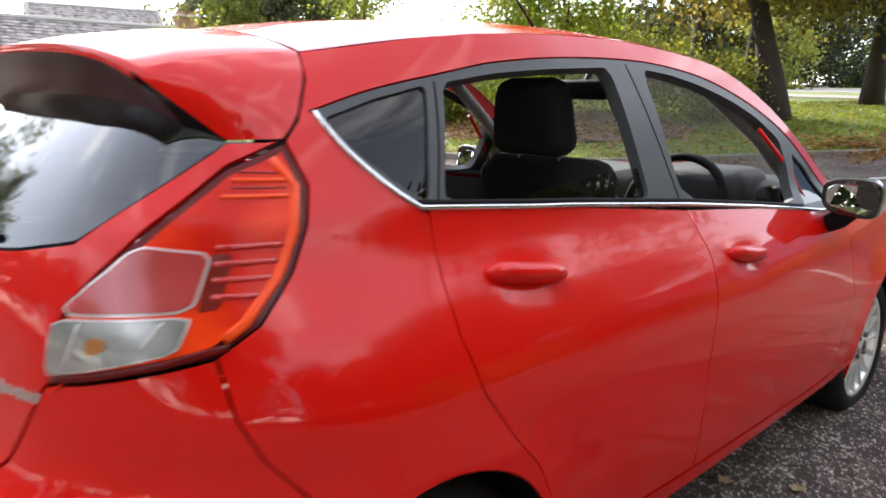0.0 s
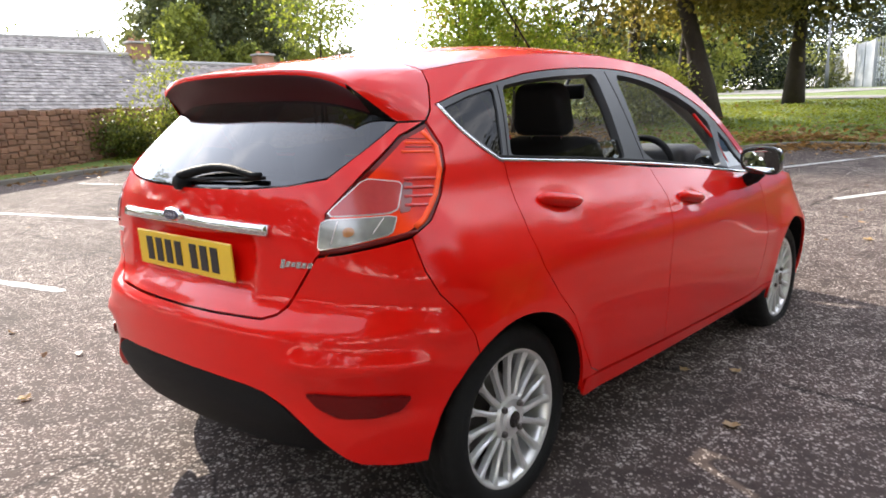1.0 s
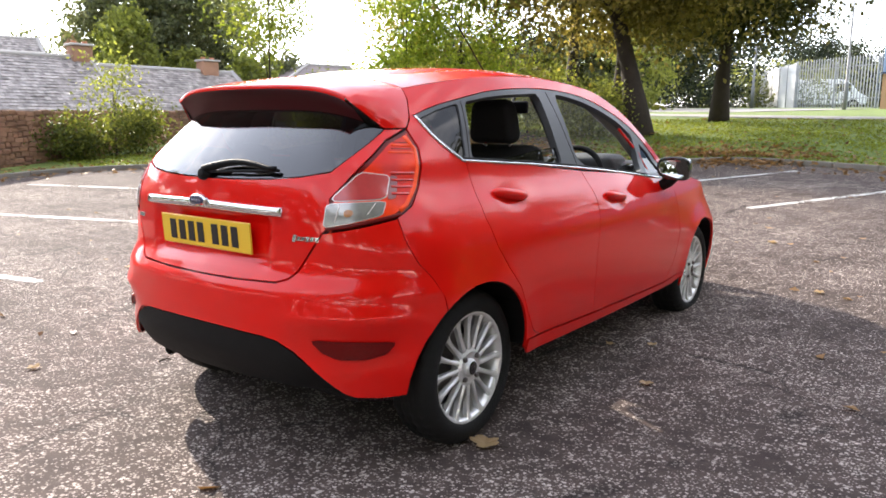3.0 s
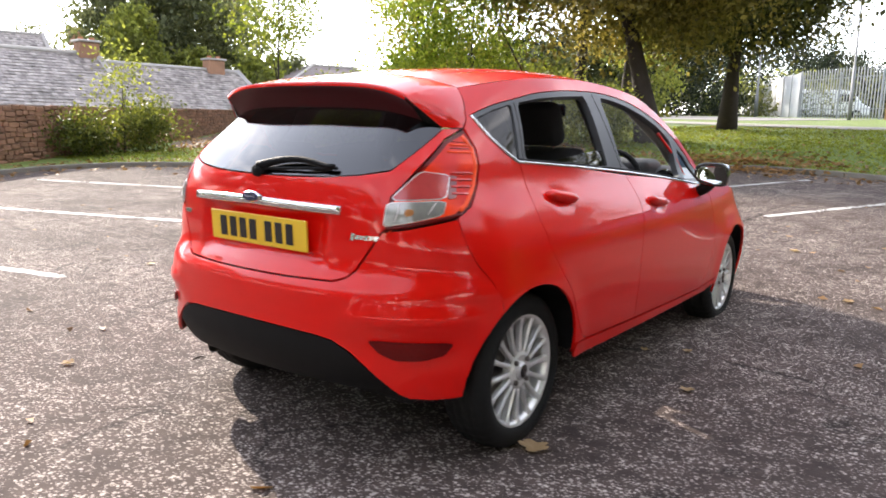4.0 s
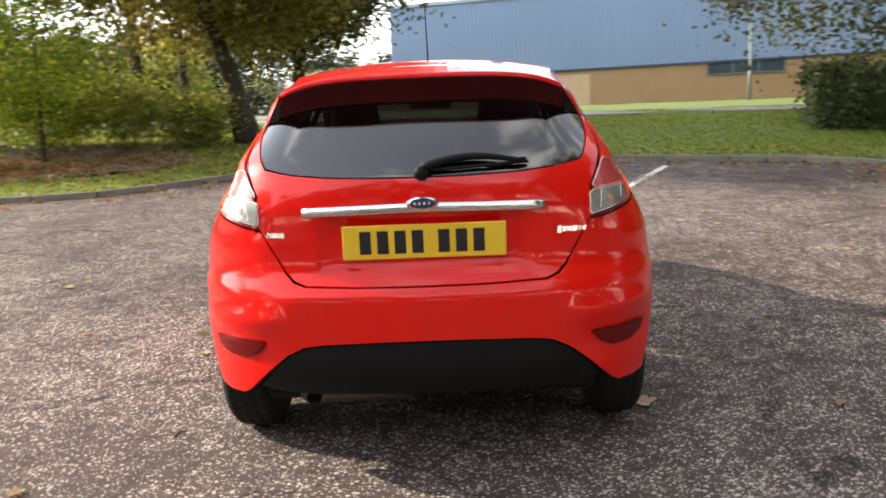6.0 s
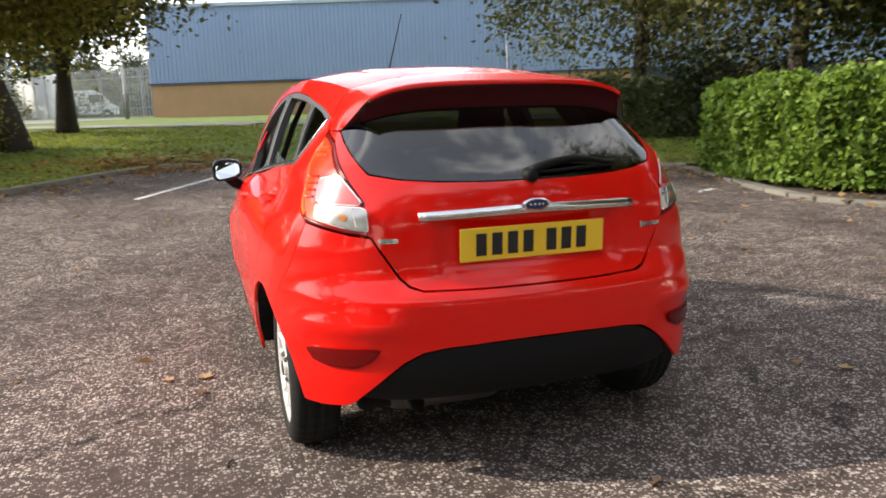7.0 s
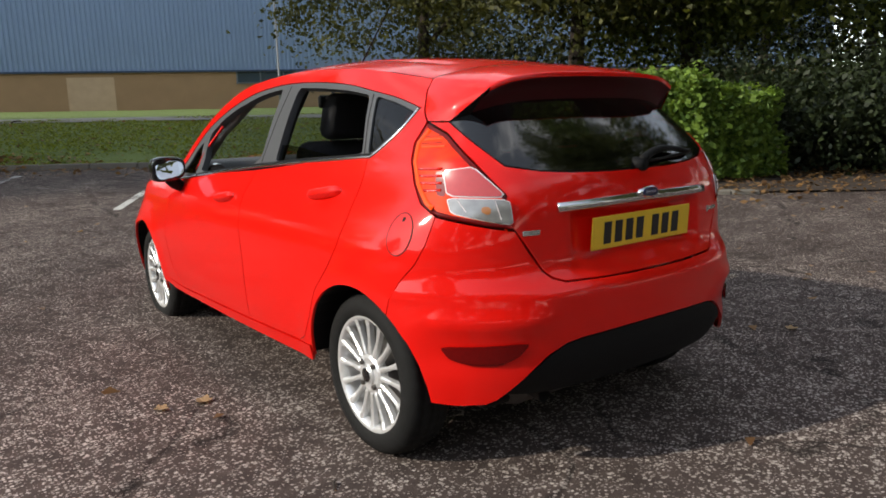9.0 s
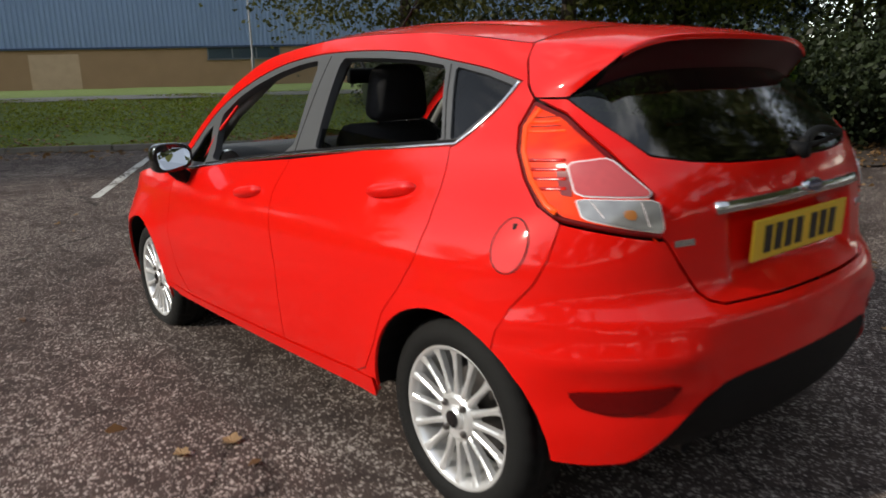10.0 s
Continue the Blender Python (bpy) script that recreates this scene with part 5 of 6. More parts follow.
tree("sapling_tree", (-8.9, 11.3, lz(-8.9, 11.3)), 5.0, 1.0, .30, LEAF_LIGHT, 22, 56, 190, .075, .035, (.05, 0), "young bushy green tree in the leaf-strewn bed", spread=.28)
tree("sapling_tree", (-10.55, 10.7, lz(-10.55, 10.7)), 1.55, .68, .10, LEAF_MID, 23, 34, 130, .075, .03, (0, 0), "low dark green shrub in the leaf-strewn bed", spread=.25)
tree("sapling_tree", (-9.4, 12.5, lz(-9.4, 12.5)), 6.0, 1.5, 1.2, LEAF_AUTUMN, 24, 44, 170, .08, .05, (.2, 0), "slender young tree with thin yellowing crown", spread=.38)
for x, y, h, cr, sd in ((-11.3, 11.6, 1.1, .7, 71), (-12.6, 12.6, 1.3, 1.0, 72), (-8.6, 13.3, 1.6, 1.1, 73), (-6.9, 13.4, 1.5, 1.0, 74), (-11.0, 14.0, 1.3, .9, 75), (-5.2, 13.2, 1.1, .7, 76)):
    tree("young_shrub", (x, y, lz(x, y)), h, cr, .08, LEAF_MID if sd % 2 else LEAF_OLIVE, sd, 45, 150, .075, .025, (0, 0), "bushy green shrub at the back of the planting bed", spread=.27)
staked = tree("sapling_tree", (-13.75, 11.45, lz(-13.75, 11.45)), 5.4, 1.2, 2.3, LEAF_MID, 25, 44, 130, .09, .034, (.1, 0), "slender staked young tree by the wall", spread=.36)
for sx in (-.22, .22):
    vs, fs = tube([(sx, -.05, -.2), (sx, -.05, 1.0)], .035, 8)
    solid("stake", vs, fs, STAKEWOOD, staked, "weathered wooden tree stake")
part("tie", box_bm(-.25, -.09, .80, .25, -.02, .86, .006, 1), STAKEWOOD, staked)
tree("sapling_tree", (-13.9, 7.1, ground_z(0, 7.1) + .08), 2.45, .6, .1, LEAF_OLIVE, 26, 22, 50, .085, .02, (0, 0), "bramble bush growing against the stone wall", spread=.24)

tree("wall_shrub", (-13.75, 6.1, ground_z(0, 6.1) + .08), 1.0, .5, .05, LEAF_BROAD, 27, 34, 110, .075, .02, (0, 0), "dense dark green shrub at the foot of the stone wall", spread=.22)
tree("wall_shrub", (-13.95, 7.6, ground_z(0, 7.6) + .08), 1.1, .55, .05, LEAF_BROAD, 28, 36, 110, .075, .02, (0, 0), "dark green bush grown up against the stone wall", spread=.22)

# trees behind the hedge; those in LEAF_SHADE have shade put into their colour
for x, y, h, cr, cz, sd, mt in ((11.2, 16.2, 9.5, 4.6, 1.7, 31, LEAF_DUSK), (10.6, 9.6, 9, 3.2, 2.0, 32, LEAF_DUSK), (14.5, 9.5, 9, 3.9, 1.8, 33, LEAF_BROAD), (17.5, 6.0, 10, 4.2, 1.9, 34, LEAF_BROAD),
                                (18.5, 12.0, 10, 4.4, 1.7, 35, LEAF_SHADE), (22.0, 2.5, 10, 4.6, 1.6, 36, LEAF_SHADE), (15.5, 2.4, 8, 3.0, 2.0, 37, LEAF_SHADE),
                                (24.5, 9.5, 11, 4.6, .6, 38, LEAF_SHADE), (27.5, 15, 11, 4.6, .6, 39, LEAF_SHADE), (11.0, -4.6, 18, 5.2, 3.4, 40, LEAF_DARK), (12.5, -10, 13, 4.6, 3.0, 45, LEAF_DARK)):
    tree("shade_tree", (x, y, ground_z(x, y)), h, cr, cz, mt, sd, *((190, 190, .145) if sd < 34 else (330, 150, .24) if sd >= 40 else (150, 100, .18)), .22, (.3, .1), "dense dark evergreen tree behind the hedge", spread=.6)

# shrubs under the trees, the shade on them put into the leaf colour
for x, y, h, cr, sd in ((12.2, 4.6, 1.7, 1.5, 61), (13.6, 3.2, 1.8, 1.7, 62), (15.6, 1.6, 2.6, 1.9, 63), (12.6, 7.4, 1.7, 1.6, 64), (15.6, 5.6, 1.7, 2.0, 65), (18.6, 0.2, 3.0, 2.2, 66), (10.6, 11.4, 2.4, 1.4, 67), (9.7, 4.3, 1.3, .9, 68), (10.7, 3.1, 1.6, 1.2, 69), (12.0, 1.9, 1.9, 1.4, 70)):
    tree("dark_shrub", (x, y, ground_z(x, y)), h, cr, .15, LEAF_SHADE, sd, 60, 120 if sd > 66 else 90, .10 if sd > 66 else .12, .05, (0, 0), "dense evergreen shrub behind the hedge, leaf colour darkened for shade", spread=.4)

# hedge
def hedge(name, line, width, height, seed, n, label, mat=LEAF_HEDGE, leaf=.094):
    """A clipped hedge: solid core in a dark leaf colour with leaves over its faces."""
    r = np.random.default_rng(seed)
    root = tagged(new(name), label, "hedge")
    pts = np.array(smooth_line(line, .2))
    d = np.gradient(pts, axis=0)
    d /= np.linalg.norm(d, axis=1)[:, None]
    nrm = np.stack([-d[:, 1], d[:, 0]], 1)
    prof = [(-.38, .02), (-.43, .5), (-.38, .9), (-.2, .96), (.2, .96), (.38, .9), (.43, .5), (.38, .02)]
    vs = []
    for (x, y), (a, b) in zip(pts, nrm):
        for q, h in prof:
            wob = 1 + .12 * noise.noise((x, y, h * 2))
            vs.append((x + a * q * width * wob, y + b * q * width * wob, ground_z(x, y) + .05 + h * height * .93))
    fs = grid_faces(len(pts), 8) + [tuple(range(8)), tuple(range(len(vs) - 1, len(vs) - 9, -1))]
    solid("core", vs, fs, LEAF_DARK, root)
    i = r.integers(0, len(pts), n)
    face = r.uniform(0, 1, n)
    q = np.where(face < .62, np.sign(r.uniform(-1, 1, n)) * (.5 + r.normal(0, .035, n)), r.uniform(-.52, .52, n))
    h = np.where(face < .62, r.uniform(.03, 1, n), 1 + r.normal(0, .03, n))
    q *= np.where(h > .9, .93, 1)
    p = pts[i] + nrm[i] * (q * width)[:, None] + d[i] * r.uniform(-.25, .25, n)[:, None]
    bulge = np.array([1 + .09 * noise.noise((a * 4.5, b * 4.5, c * 4)) + .16 * noise.noise((a * 1.9, b * 1.9, c * 2.2)) + .14 * noise.noise((a * .8, b * .8, 3)) for (a, b), c in zip(p, h)])
    z = np.array([ground_z(a, b) for a, b in p]) + .05 + h * height * bulge
    p = pts[i] + (p - pts[i]) * bulge[:, None]
    lv = new("leaves", leaf_mesh("leaves", np.column_stack([p, z]), leaf, mat, seed, flat=.2))
    lv.parent = root
    return root


hedge("laurel_hedge", [(7.6, 7.2), (7.0, 6.1), (7.0, 5.2), (7.55, 4.65), (8.5, 4.42)], 1.5, 1.22, 5, 72000, "broad glossy green laurel hedge beside the kerb")
hedge("far_hedge", [(7.5, 12.6), (9.2, 12.2), (11, 12)], 1.2, 1.35, 6, 9000, "clipped dark hedge further back", LEAF_DARK, .1)


# ---- buildings ----
def wall_frame(a, b):
    """Matrix whose x runs from a to b on the ground, y outwards."""
    d = Vector((b[0] - a[0], b[1] - a[1], 0))
    return Matrix.Translation((a[0], a[1], 0)) @ Matrix.Rotation(math.atan2(d.y, d.x), 4, "Z"), d.length


# the blue shed: buff base, ribbed blue sheets over it
shed = tagged(new("warehouse"), "long warehouse with blue ribbed cladding over a buff base", "warehouse")
m, length = wall_frame((-2.55, 36.4), (46, 21.35))
shed.matrix_basis = m
BASE_Z, BRICK_Z, TOP_Z = 1.2, 3.52, 7.0
part("base_wall", box_bm(0, .03, BASE_Z, length, .4, BRICK_Z), BUFFBRICK, shed, "buff brick base wall")
part("gable_wall", box_bm(0, .4, BASE_Z, .3, 22, TOP_Z), CLADDING, shed)
vs, fs = [], []
pitch = .2
k = 0
x = 0
while x < length:
    for dx, dy in ((0, 0), (.07, 0), (.10, .035), (.17, .035)):
        vs += [(x + dx, -.02 + dy, BRICK_Z), (x + dx, -.02 + dy, TOP_Z)]
    x += pitch
n = len(vs) // 2
fs = [(2 * i, 2 * i + 2, 2 * i + 3, 2 * i + 1) for i in range(n - 1)]
solid("ribbed_cladding", vs, fs, CLADDING, shed, "blue ribbed steel cladding")
part("drip_flashing", box_bm(-.05, -.07, BRICK_Z - .06, length, .03, BRICK_Z + .02), surf("dark_blue_flashing", (.03, .05, .10), .5), shed)
part("roof_edge", box_bm(-.1, -.10, TOP_Z, length, .3, TOP_Z + .16), surf("grey_flashing", (.30, .36, .44), .5), shed)
part("roof", box_bm(0, .3, TOP_Z, length, 22, TOP_Z + .12), surf("grey_roof_sheet", (.3, .32, .34), .6), shed)
DULLFRAME = surf("dull_grey_frame", (.14, .15, .17), .5)
for x0, x1 in ((15.2, 18.4), (23, 26), (30, 33)):
    w = part("window", box_bm(x0, .012, 2.98, x1, .05, BRICK_Z - .07), surf("window_glass_dark", (.05, .07, .09), .1, coat=1), shed, "strip window under the cladding")
    for q in range(4):
        xa = x0 + (x1 - x0) * q / 3
        part("window_frame", box_bm(xa - .03, -.01, 2.95, xa + .03, .012, BRICK_Z - .06), DULLFRAME, w)
    part("window_sill", box_bm(x0 - .05, -.05, 2.92, x1 + .05, .03, 2.97), DULLFRAME, w)
part("pale_patch", box_bm(8.05, .018, 1.75, 9.95, .03, 3.28), PATCH, shed, "pale painted patch on the brick")

# fence of steel pales, with a pale panel wall and a van behind
fence = tagged(new("palisade_fence"), "tall galvanised steel palisade fence", "fence")
FZ = 2.1


def pale_run(a, b, h, parent):
    d = Vector((b[0] - a[0], b[1] - a[1], 0))
    n = int(d.length / .185)
    ang = math.atan2(d.y, d.x)
    for i in range(n + 1):
        p = Vector((*a, FZ)) + d * (i / n)
        o = copy_pale(parent)
        o.matrix_basis = Matrix.Translation(p) @ Matrix.Rotation(ang, 4, "Z") @ Matrix.Scale(h / 2.6, 4, (0, 0, 1))
    for z in (.45, h - .5):
        vs, fs = tube([(a[0], a[1] + .05, FZ + z), (b[0], b[1] + .05, FZ + z)], .02, 6)
        solid("rail", vs, fs, GALV, parent)
    for i in range(0, n + 1, 14):
        p = Vector((*a, FZ)) + d * (i / n)
        part("post", box_bm(p.x - .05, p.y + .05, FZ - .1, p.x + .05, p.y + .15, FZ + h - .2), GALV, parent)


pale_me = mesh_data("pale", [(-.042, 0, -.1), (-.016, -.025, -.1), (.016, -.025, -.1), (.042, 0, -.1), (-.042, 0, 2.5), (-.016, -.025, 2.54), (.016, -.025, 2.54), (.042, 0, 2.5), (0, -.012, 2.62)],
                    [(0, 1, 5, 4), (1, 2, 6, 5), (2, 3, 7, 6), (4, 5, 8), (5, 6, 8), (6, 7, 8)], GALV)


def copy_pale(parent):
    o = new("pale", pale_me)
    o.parent = parent
    return o


pale_run((-7.4, 42.8), (-2.4, 39.0), 2.52, fence)
pale_run((-14.0, 53.7), (-12.4, 54.6), 2.2, fence)
panel = tagged(new("panel_wall"), "pale grey solid panels running back from the steel fence", "panel")
PA, PB = Vector((-7.45, 42.9, 0)), Vector((-12.3, 54.6, 0))
for i in range(5):
    a, b = PA.lerp(PB, i / 5), PA.lerp(PB, (i + 1) / 5)
    m, length = wall_frame((a.x, a.y), (b.x, b.y))
    zb = lawn_z(0, a.y) - .1
    part("panel_sheet", box_bm(.05, -.03, zb, length - .03, .03, zb + 2.52), PANELGREY, panel, m=m)
    part("panel_post", box_bm(-.05, -.06, zb, .05, .06, zb + 2.56), GALV, panel, m=m)

van = tagged(new("van"), "white van parked behind the steel fence", "van")
van.matrix_basis = pose(-7.7, 52.5, 2.2, 0, 0, 8)
bm = bmesh.new()
side = [(-2.4, .35), (2.35, .35), (2.4, .8), (1.9, 1.05), (1.35, 1.75), (.9, 1.9), (-2.3, 1.95), (-2.45, 1.6)]
vv = [[bm.verts.new((x, y, z)) for x, z in side] for y in (-.9, .9)]
bm.faces.new(vv[0])
bm.faces.new(vv[1][::-1])
for i in range(len(side)):
    j = (i + 1) % len(side)
    bm.faces.new((vv[0][i], vv[1][i], vv[1][j], vv[0][j]))
bmesh.ops.recalc_face_normals(bm, faces=bm.faces)
bmesh.ops.bevel(bm, geom=list(bm.edges), offset=.08, segments=2, affect="EDGES", profile=.5)
part("body", bm, WHITEVAN, van)
part("side_window", box_bm(.55, -.93, 1.15, 1.45, -.905, 1.62, .01), GLOSSBLACK, van)
for x in (-1.5, 1.6):
    vs, fs = lathe([(-.1, .15), (-.1, .33), (.1, .33), (.1, .15)], 20)
    solid("wheel", [(x + b, -.85 + a, .33 + c) for a, b, c in vs], fs, RUBBER, van)

# lamp posts and pipes
POSTGREY = surf("weathered_grey_steel", (.16, .165, .17), .5, .3, vary=.15, scale=3)


def post(name, x, y, z, h, r, label, arm=True):
    root = tagged(new(name), label, "lamp post")
    vs, fs = tube([(x, y, z - .1), (x, y, z + 1.2), (x, y, z + 1.25), (x, y, z + h)], [r * 1.6, r * 1.6, r, r * .7], 12)
    solid("column", vs, fs, POSTGREY, root, smooth=True)
    if arm:
        vs, fs = tube([(x, y, z + h), (x + .3, y - .2, z + h + .1), (x + .9, y - .6, z + h + .12)], r * .6, 8)
        solid("lantern_arm", vs, fs, GALV, root)
        part("lantern", box_bm(x + .7, y - .75, z + h + .02, x + 1.3, y - .5, z + h + .16, .04), WHITEWALL, root)
    return root


post("street_lamp", -3.6, 34.3, 1.8, 8.5, .05, "tall grey steel street lamp column", False)
post("street_lamp", -10.2, 44.8, 2.2, 3.6, .07, "short grey steel column by the fence", False)
post("street_lamp", 12.8, 29.2, 1.7, 9, .045, "tall grey steel column in front of the warehouse", False)

# rubble stone wall and cottages beyond it
rw = tagged(new("stone_wall"), "old rubble stone boundary wall", "wall", kind="structure")
WALL = [(-13.2, -6), (-13.1, 0), (-13.25, 3), (-13.95, 5.2), (-15.1, 7.4), (-16.2, 9.4), (-18.3, 13.5), (-21, 20), (-24, 27)]


def wall_base(x, y):
    return ground_z(x, y) + .04


wpts = smooth_line(WALL, .5)
vs = []
for x, y in wpts:
    b, t = wall_base(x, y), 1.36 + .018 * max(0, y - 4)
    vs += [(x - .2, y, b - .5), (x - .2, y, t), (x + .14, y, t), (x + .14, y, b - .5)]
solid("mortar_core", vs, grid_faces(len(wpts), 4), MORTAR, rw)
rng = np.random.default_rng(8)
stone_me = []
for k in range(6):
    bm = box_bm(-.5, -.5, -.5, .5, .5, .5, .12, 1)
    for v in bm.verts:
        v.co += Vector(rng.uniform(-.05, .05, 3))
    me = bpy.data.meshes.new("stone")
    bm.to_mesh(me)
    bm.free()
    me.materials.append(STONE)
    stone_me.append(me)
count = 0
rest = []
seg = [(Vector((*a, 0)), Vector((*b, 0))) for a, b in zip(wpts, wpts[1:])]
z = 0
for course in range(12):
    carry = 0.0
    for a, b in seg:
        L = (b - a).length
        d = (b - a) / L
        ang = math.atan2(d.y, d.x)
        s = carry
        while s < L:
            w = float(rng.uniform(.11, .30))
            p = a + d * (s + w / 2)
            base, top = wall_base(p.x, p.y), 1.36 + .018 * max(0, p.y - 4)
            hh = (top - base + .1) / 12
            zz = base - .1 + hh * (course + .5 + .18 * math.sin(7.3 * p.y + course))
            me = stone_me[int(rng.integers(0, 6))]
            if p.y > 1 and p.y < 14 and count < 300:
                o = new("stone", me)
                o.parent = rw
                o.matrix_basis = Matrix.Translation((p.x + .11, p.y, zz)) @ Matrix.Rotation(ang, 4, "Z") @ Matrix.Diagonal((w - .012, .12 + float(rng.uniform(0, .05)), hh - .010, 1))
                count += 1
            else:
                rest.append((me, Matrix.Translation((p.x + .11, p.y, zz)) @ Matrix.Rotation(ang, 4, "Z") @ Matrix.Diagonal((w - .012, .13, hh - .010, 1))))
            s += w
        carry = s - L
vs, fs = [], []
for me, mm in rest:
    n0 = len(vs)
    vs += [mm @ v.co for v in me.vertices]
    fs += [tuple(n0 + i for i in p.vertices) for p in me.polygons]
o = solid("stonework", vs, fs, STONE, rw)
tagged(o, kind="stuff")


def cottage(x, y, yaw, w, d, eave, ridge, label, chim=(), slate_rows=19):
    """A long low house with slated roof, gable walls and chimneys."""
    c = tagged(new("cottage"), label, "house")
    c.matrix_basis = pose(x, y, 0, 0, 0, yaw)
    part("wall", box_bm(0, 0, -.5, w, d, eave), RENDERWALL, c)
    solid("gable", [(0, 0, eave), (0, d, eave), (0, d / 2, ridge - .05), (.25, 0, eave), (.25, d, eave), (.25, d / 2, ridge - .05), (w, 0, eave), (w, d, eave), (w, d / 2, ridge - .05), (w - .25, 0, eave), (w - .25, d, eave), (w - .25, d / 2, ridge - .05)],
          [(0, 1, 2), (3, 5, 4), (0, 2, 5, 3), (1, 4, 5, 2), (6, 8, 7), (9, 10, 11), (6, 9, 11, 8), (7, 8, 11, 10)], RENDERWALL, c)
    r = np.random.default_rng(int(abs(x * 10)))
    vs, fs = [], []
    for sgn in (0, 1):
        e = Vector((0, -.25, eave - .12)) if sgn == 0 else Vector((0, d + .25, eave - .12))
        t = Vector((0, d / 2, ridge))
        sl = t - e
        nrm = Vector((0, -sl.z, sl.y)) if sgn == 0 else Vector((0, sl.z, -sl.y))
        nrm.normalize()
        if nrm.z < 0:
            nrm = -nrm
        k = len(vs)
        vs += [e + Vector((-.15, 0, 0)), e + Vector((w + .15, 0, 0)), t + Vector((w + .15, 0, 0)), t + Vector((-.15, 0, 0))]
        fs.append((k, k + 1, k + 2, k + 3))
        for row in range(slate_rows):
            xx = -.15 - (row % 2) * .12
            while xx < w + .1:
                ww = .19 * float(r.uniform(.85, 1.2))
                a, b = row / slate_rows, (row + 1.12) / slate_rows
                h0, h1 = .012 + float(r.uniform(0, .022)), .004
                k = len(vs)
                q0, q1 = e + sl * a, e + sl * min(b, 1)
                vs += [q0 + Vector((xx + .006, 0, 0)) + nrm * h0, q0 + Vector((xx + ww - .006, 0, 0)) + nrm * h0, q1 + Vector((xx + ww - .006, 0, 0)) + nrm * h1, q1 + Vector((xx + .006, 0, 0)) + nrm * h1,
                       q0 + Vector((xx + .006, 0, 0)), q0 + Vector((xx + ww - .006, 0, 0))]
                fs += [(k, k + 1, k + 2, k + 3), (k + 4, k + 5, k + 1, k)]
                xx += ww
    roof = solid("roof", vs, fs, SLATE, c, "grey slate roof")
    vs, fs = tube([(-.2, d / 2, ridge + .02), (w + .2, d / 2, ridge + .02)], .09, 8)
    solid("ridge_tile", vs, fs, RENDERWALL, roof)
    for xe in (-.12, w + .12):
        for ye in (-.22, d + .22):
            vs, fs = tube([(xe, ye, eave - .08), (xe, d / 2, ridge + .05)], .11, 4)
            solid("skew_stone", vs, fs, RENDERWALL, roof, "pale stone coping along the gable")
    for cx in chim:
        st = part("chimney", box_bm(cx - .36, d / 2 - .3, ridge - .4, cx + .36, d / 2 + .3, ridge + .42, .03, 1), STONE, roof)
        part("chimney_cap", box_bm(cx - .42, d / 2 - .36, ridge + .42, cx + .42, d / 2 + .36, ridge + .50, .02, 1), RENDERWALL, st)
        for px in (-.2, .2):
            vs, fs = tube([(cx + px, d / 2, ridge + .48), (cx + px, d / 2, ridge + .60)], [.11, .09], 10)
            solid("chimney_pot", vs, fs, TERRACOTTA, st)
    return c


cottage(-23.2, 0.13, 84, 12.2, 6.5, 1.5, 3.42, "low stone cottage with a mottled grey slate roof", (12.0,))
cottage(-22.95, 12.96, 82, 5.5, 5.5, 1.6, 3.22, "low cottage with a grey slate roof and chimney", (4.5,))


def bungalow(x, y, yaw, w, d, eave, ridge, label):
    """A square rendered house with a hipped tile roof, boarded eaves and a broad window bay on its long side."""
    h = tagged(new("bungalow"), label, "house")
    h.matrix_basis = pose(x, y, 0, 0, 0, yaw)
    part("wall", box_bm(0, 0, -.3, d, w, eave), RENDERWALL, h)
    o = .28
    low = [(-o, -o, eave), (d, -o, eave), (d, w + o, eave), (-o, w + o, eave)]
    vs = low + [(d * .42, w * .42, ridge), (d, w * .42, ridge)] + [(a, b, c - .12) for a, b, c in low]
    roof = solid("roof", vs, [(0, 1, 5, 4), (3, 0, 4), (2, 3, 4, 5), (1, 2, 5), (6, 7, 1, 0), (9, 6, 0, 3), (7, 8, 2, 1), (8, 9, 3, 2), (9, 8, 7, 6)], FARTILE, h, "brown-grey hipped tile roof")
    for a, b in ((0, 4), (3, 4), (4, 5)):
        v, f = tube([Vector(vs[a]) + Vector((0, 0, .03)), Vector(vs[b]) + Vector((0, 0, .03))], .07, 6)
        solid("ridge_tile", v, f, RENDERWALL, roof)
    part("fascia", box_bm(-o - .03, -o, eave - .16, -o, w + o, eave + .02), WHITEWALL, roof, "white fascia board")
    win = part("window", box_bm(-.05, .45, eave - 1.3, -.01, w - 1.2, eave - .25), GLOSSBLACK, h, "dark window panes in white frames")
    for q in np.linspace(.45, w - 1.2, 4):
        part("window_frame", box_bm(-.10, q - .05, eave - 1.35, -.05, q + .05, eave - .2), WHITEWALL, win)
    for z in (eave - 1.38, eave - .25):
        part("window_frame", box_bm(-.10, .4, z, -.05, w - 1.15, z + .1), WHITEWALL, win)
    small = part("window", box_bm(1.4, -.05, eave - 1.1, 2.9, -.01, eave - .35), GLOSSBLACK, h)
    for z in (eave - 1.16, eave - .35):
        part("window_frame", box_bm(1.3, -.09, z, 3.0, -.05, z + .08), WHITEWALL, small)
    return h


bungalow(-24.9, 22.3, 70, 5.4, 4.2, 3.12, 4.0, "grey rendered bungalow with a hipped roof and white window frames")
cottage(-38.6, 11.3, 75, 6.2, 8, 3.0, 5.5, "far house with a hipped slate roof", (8.0,))
cottage(-31.2, 40.5, 128.6, 7, 3.4, 4.7, 5.65, "small grey house with a pale-edged gable far behind the shrubs")

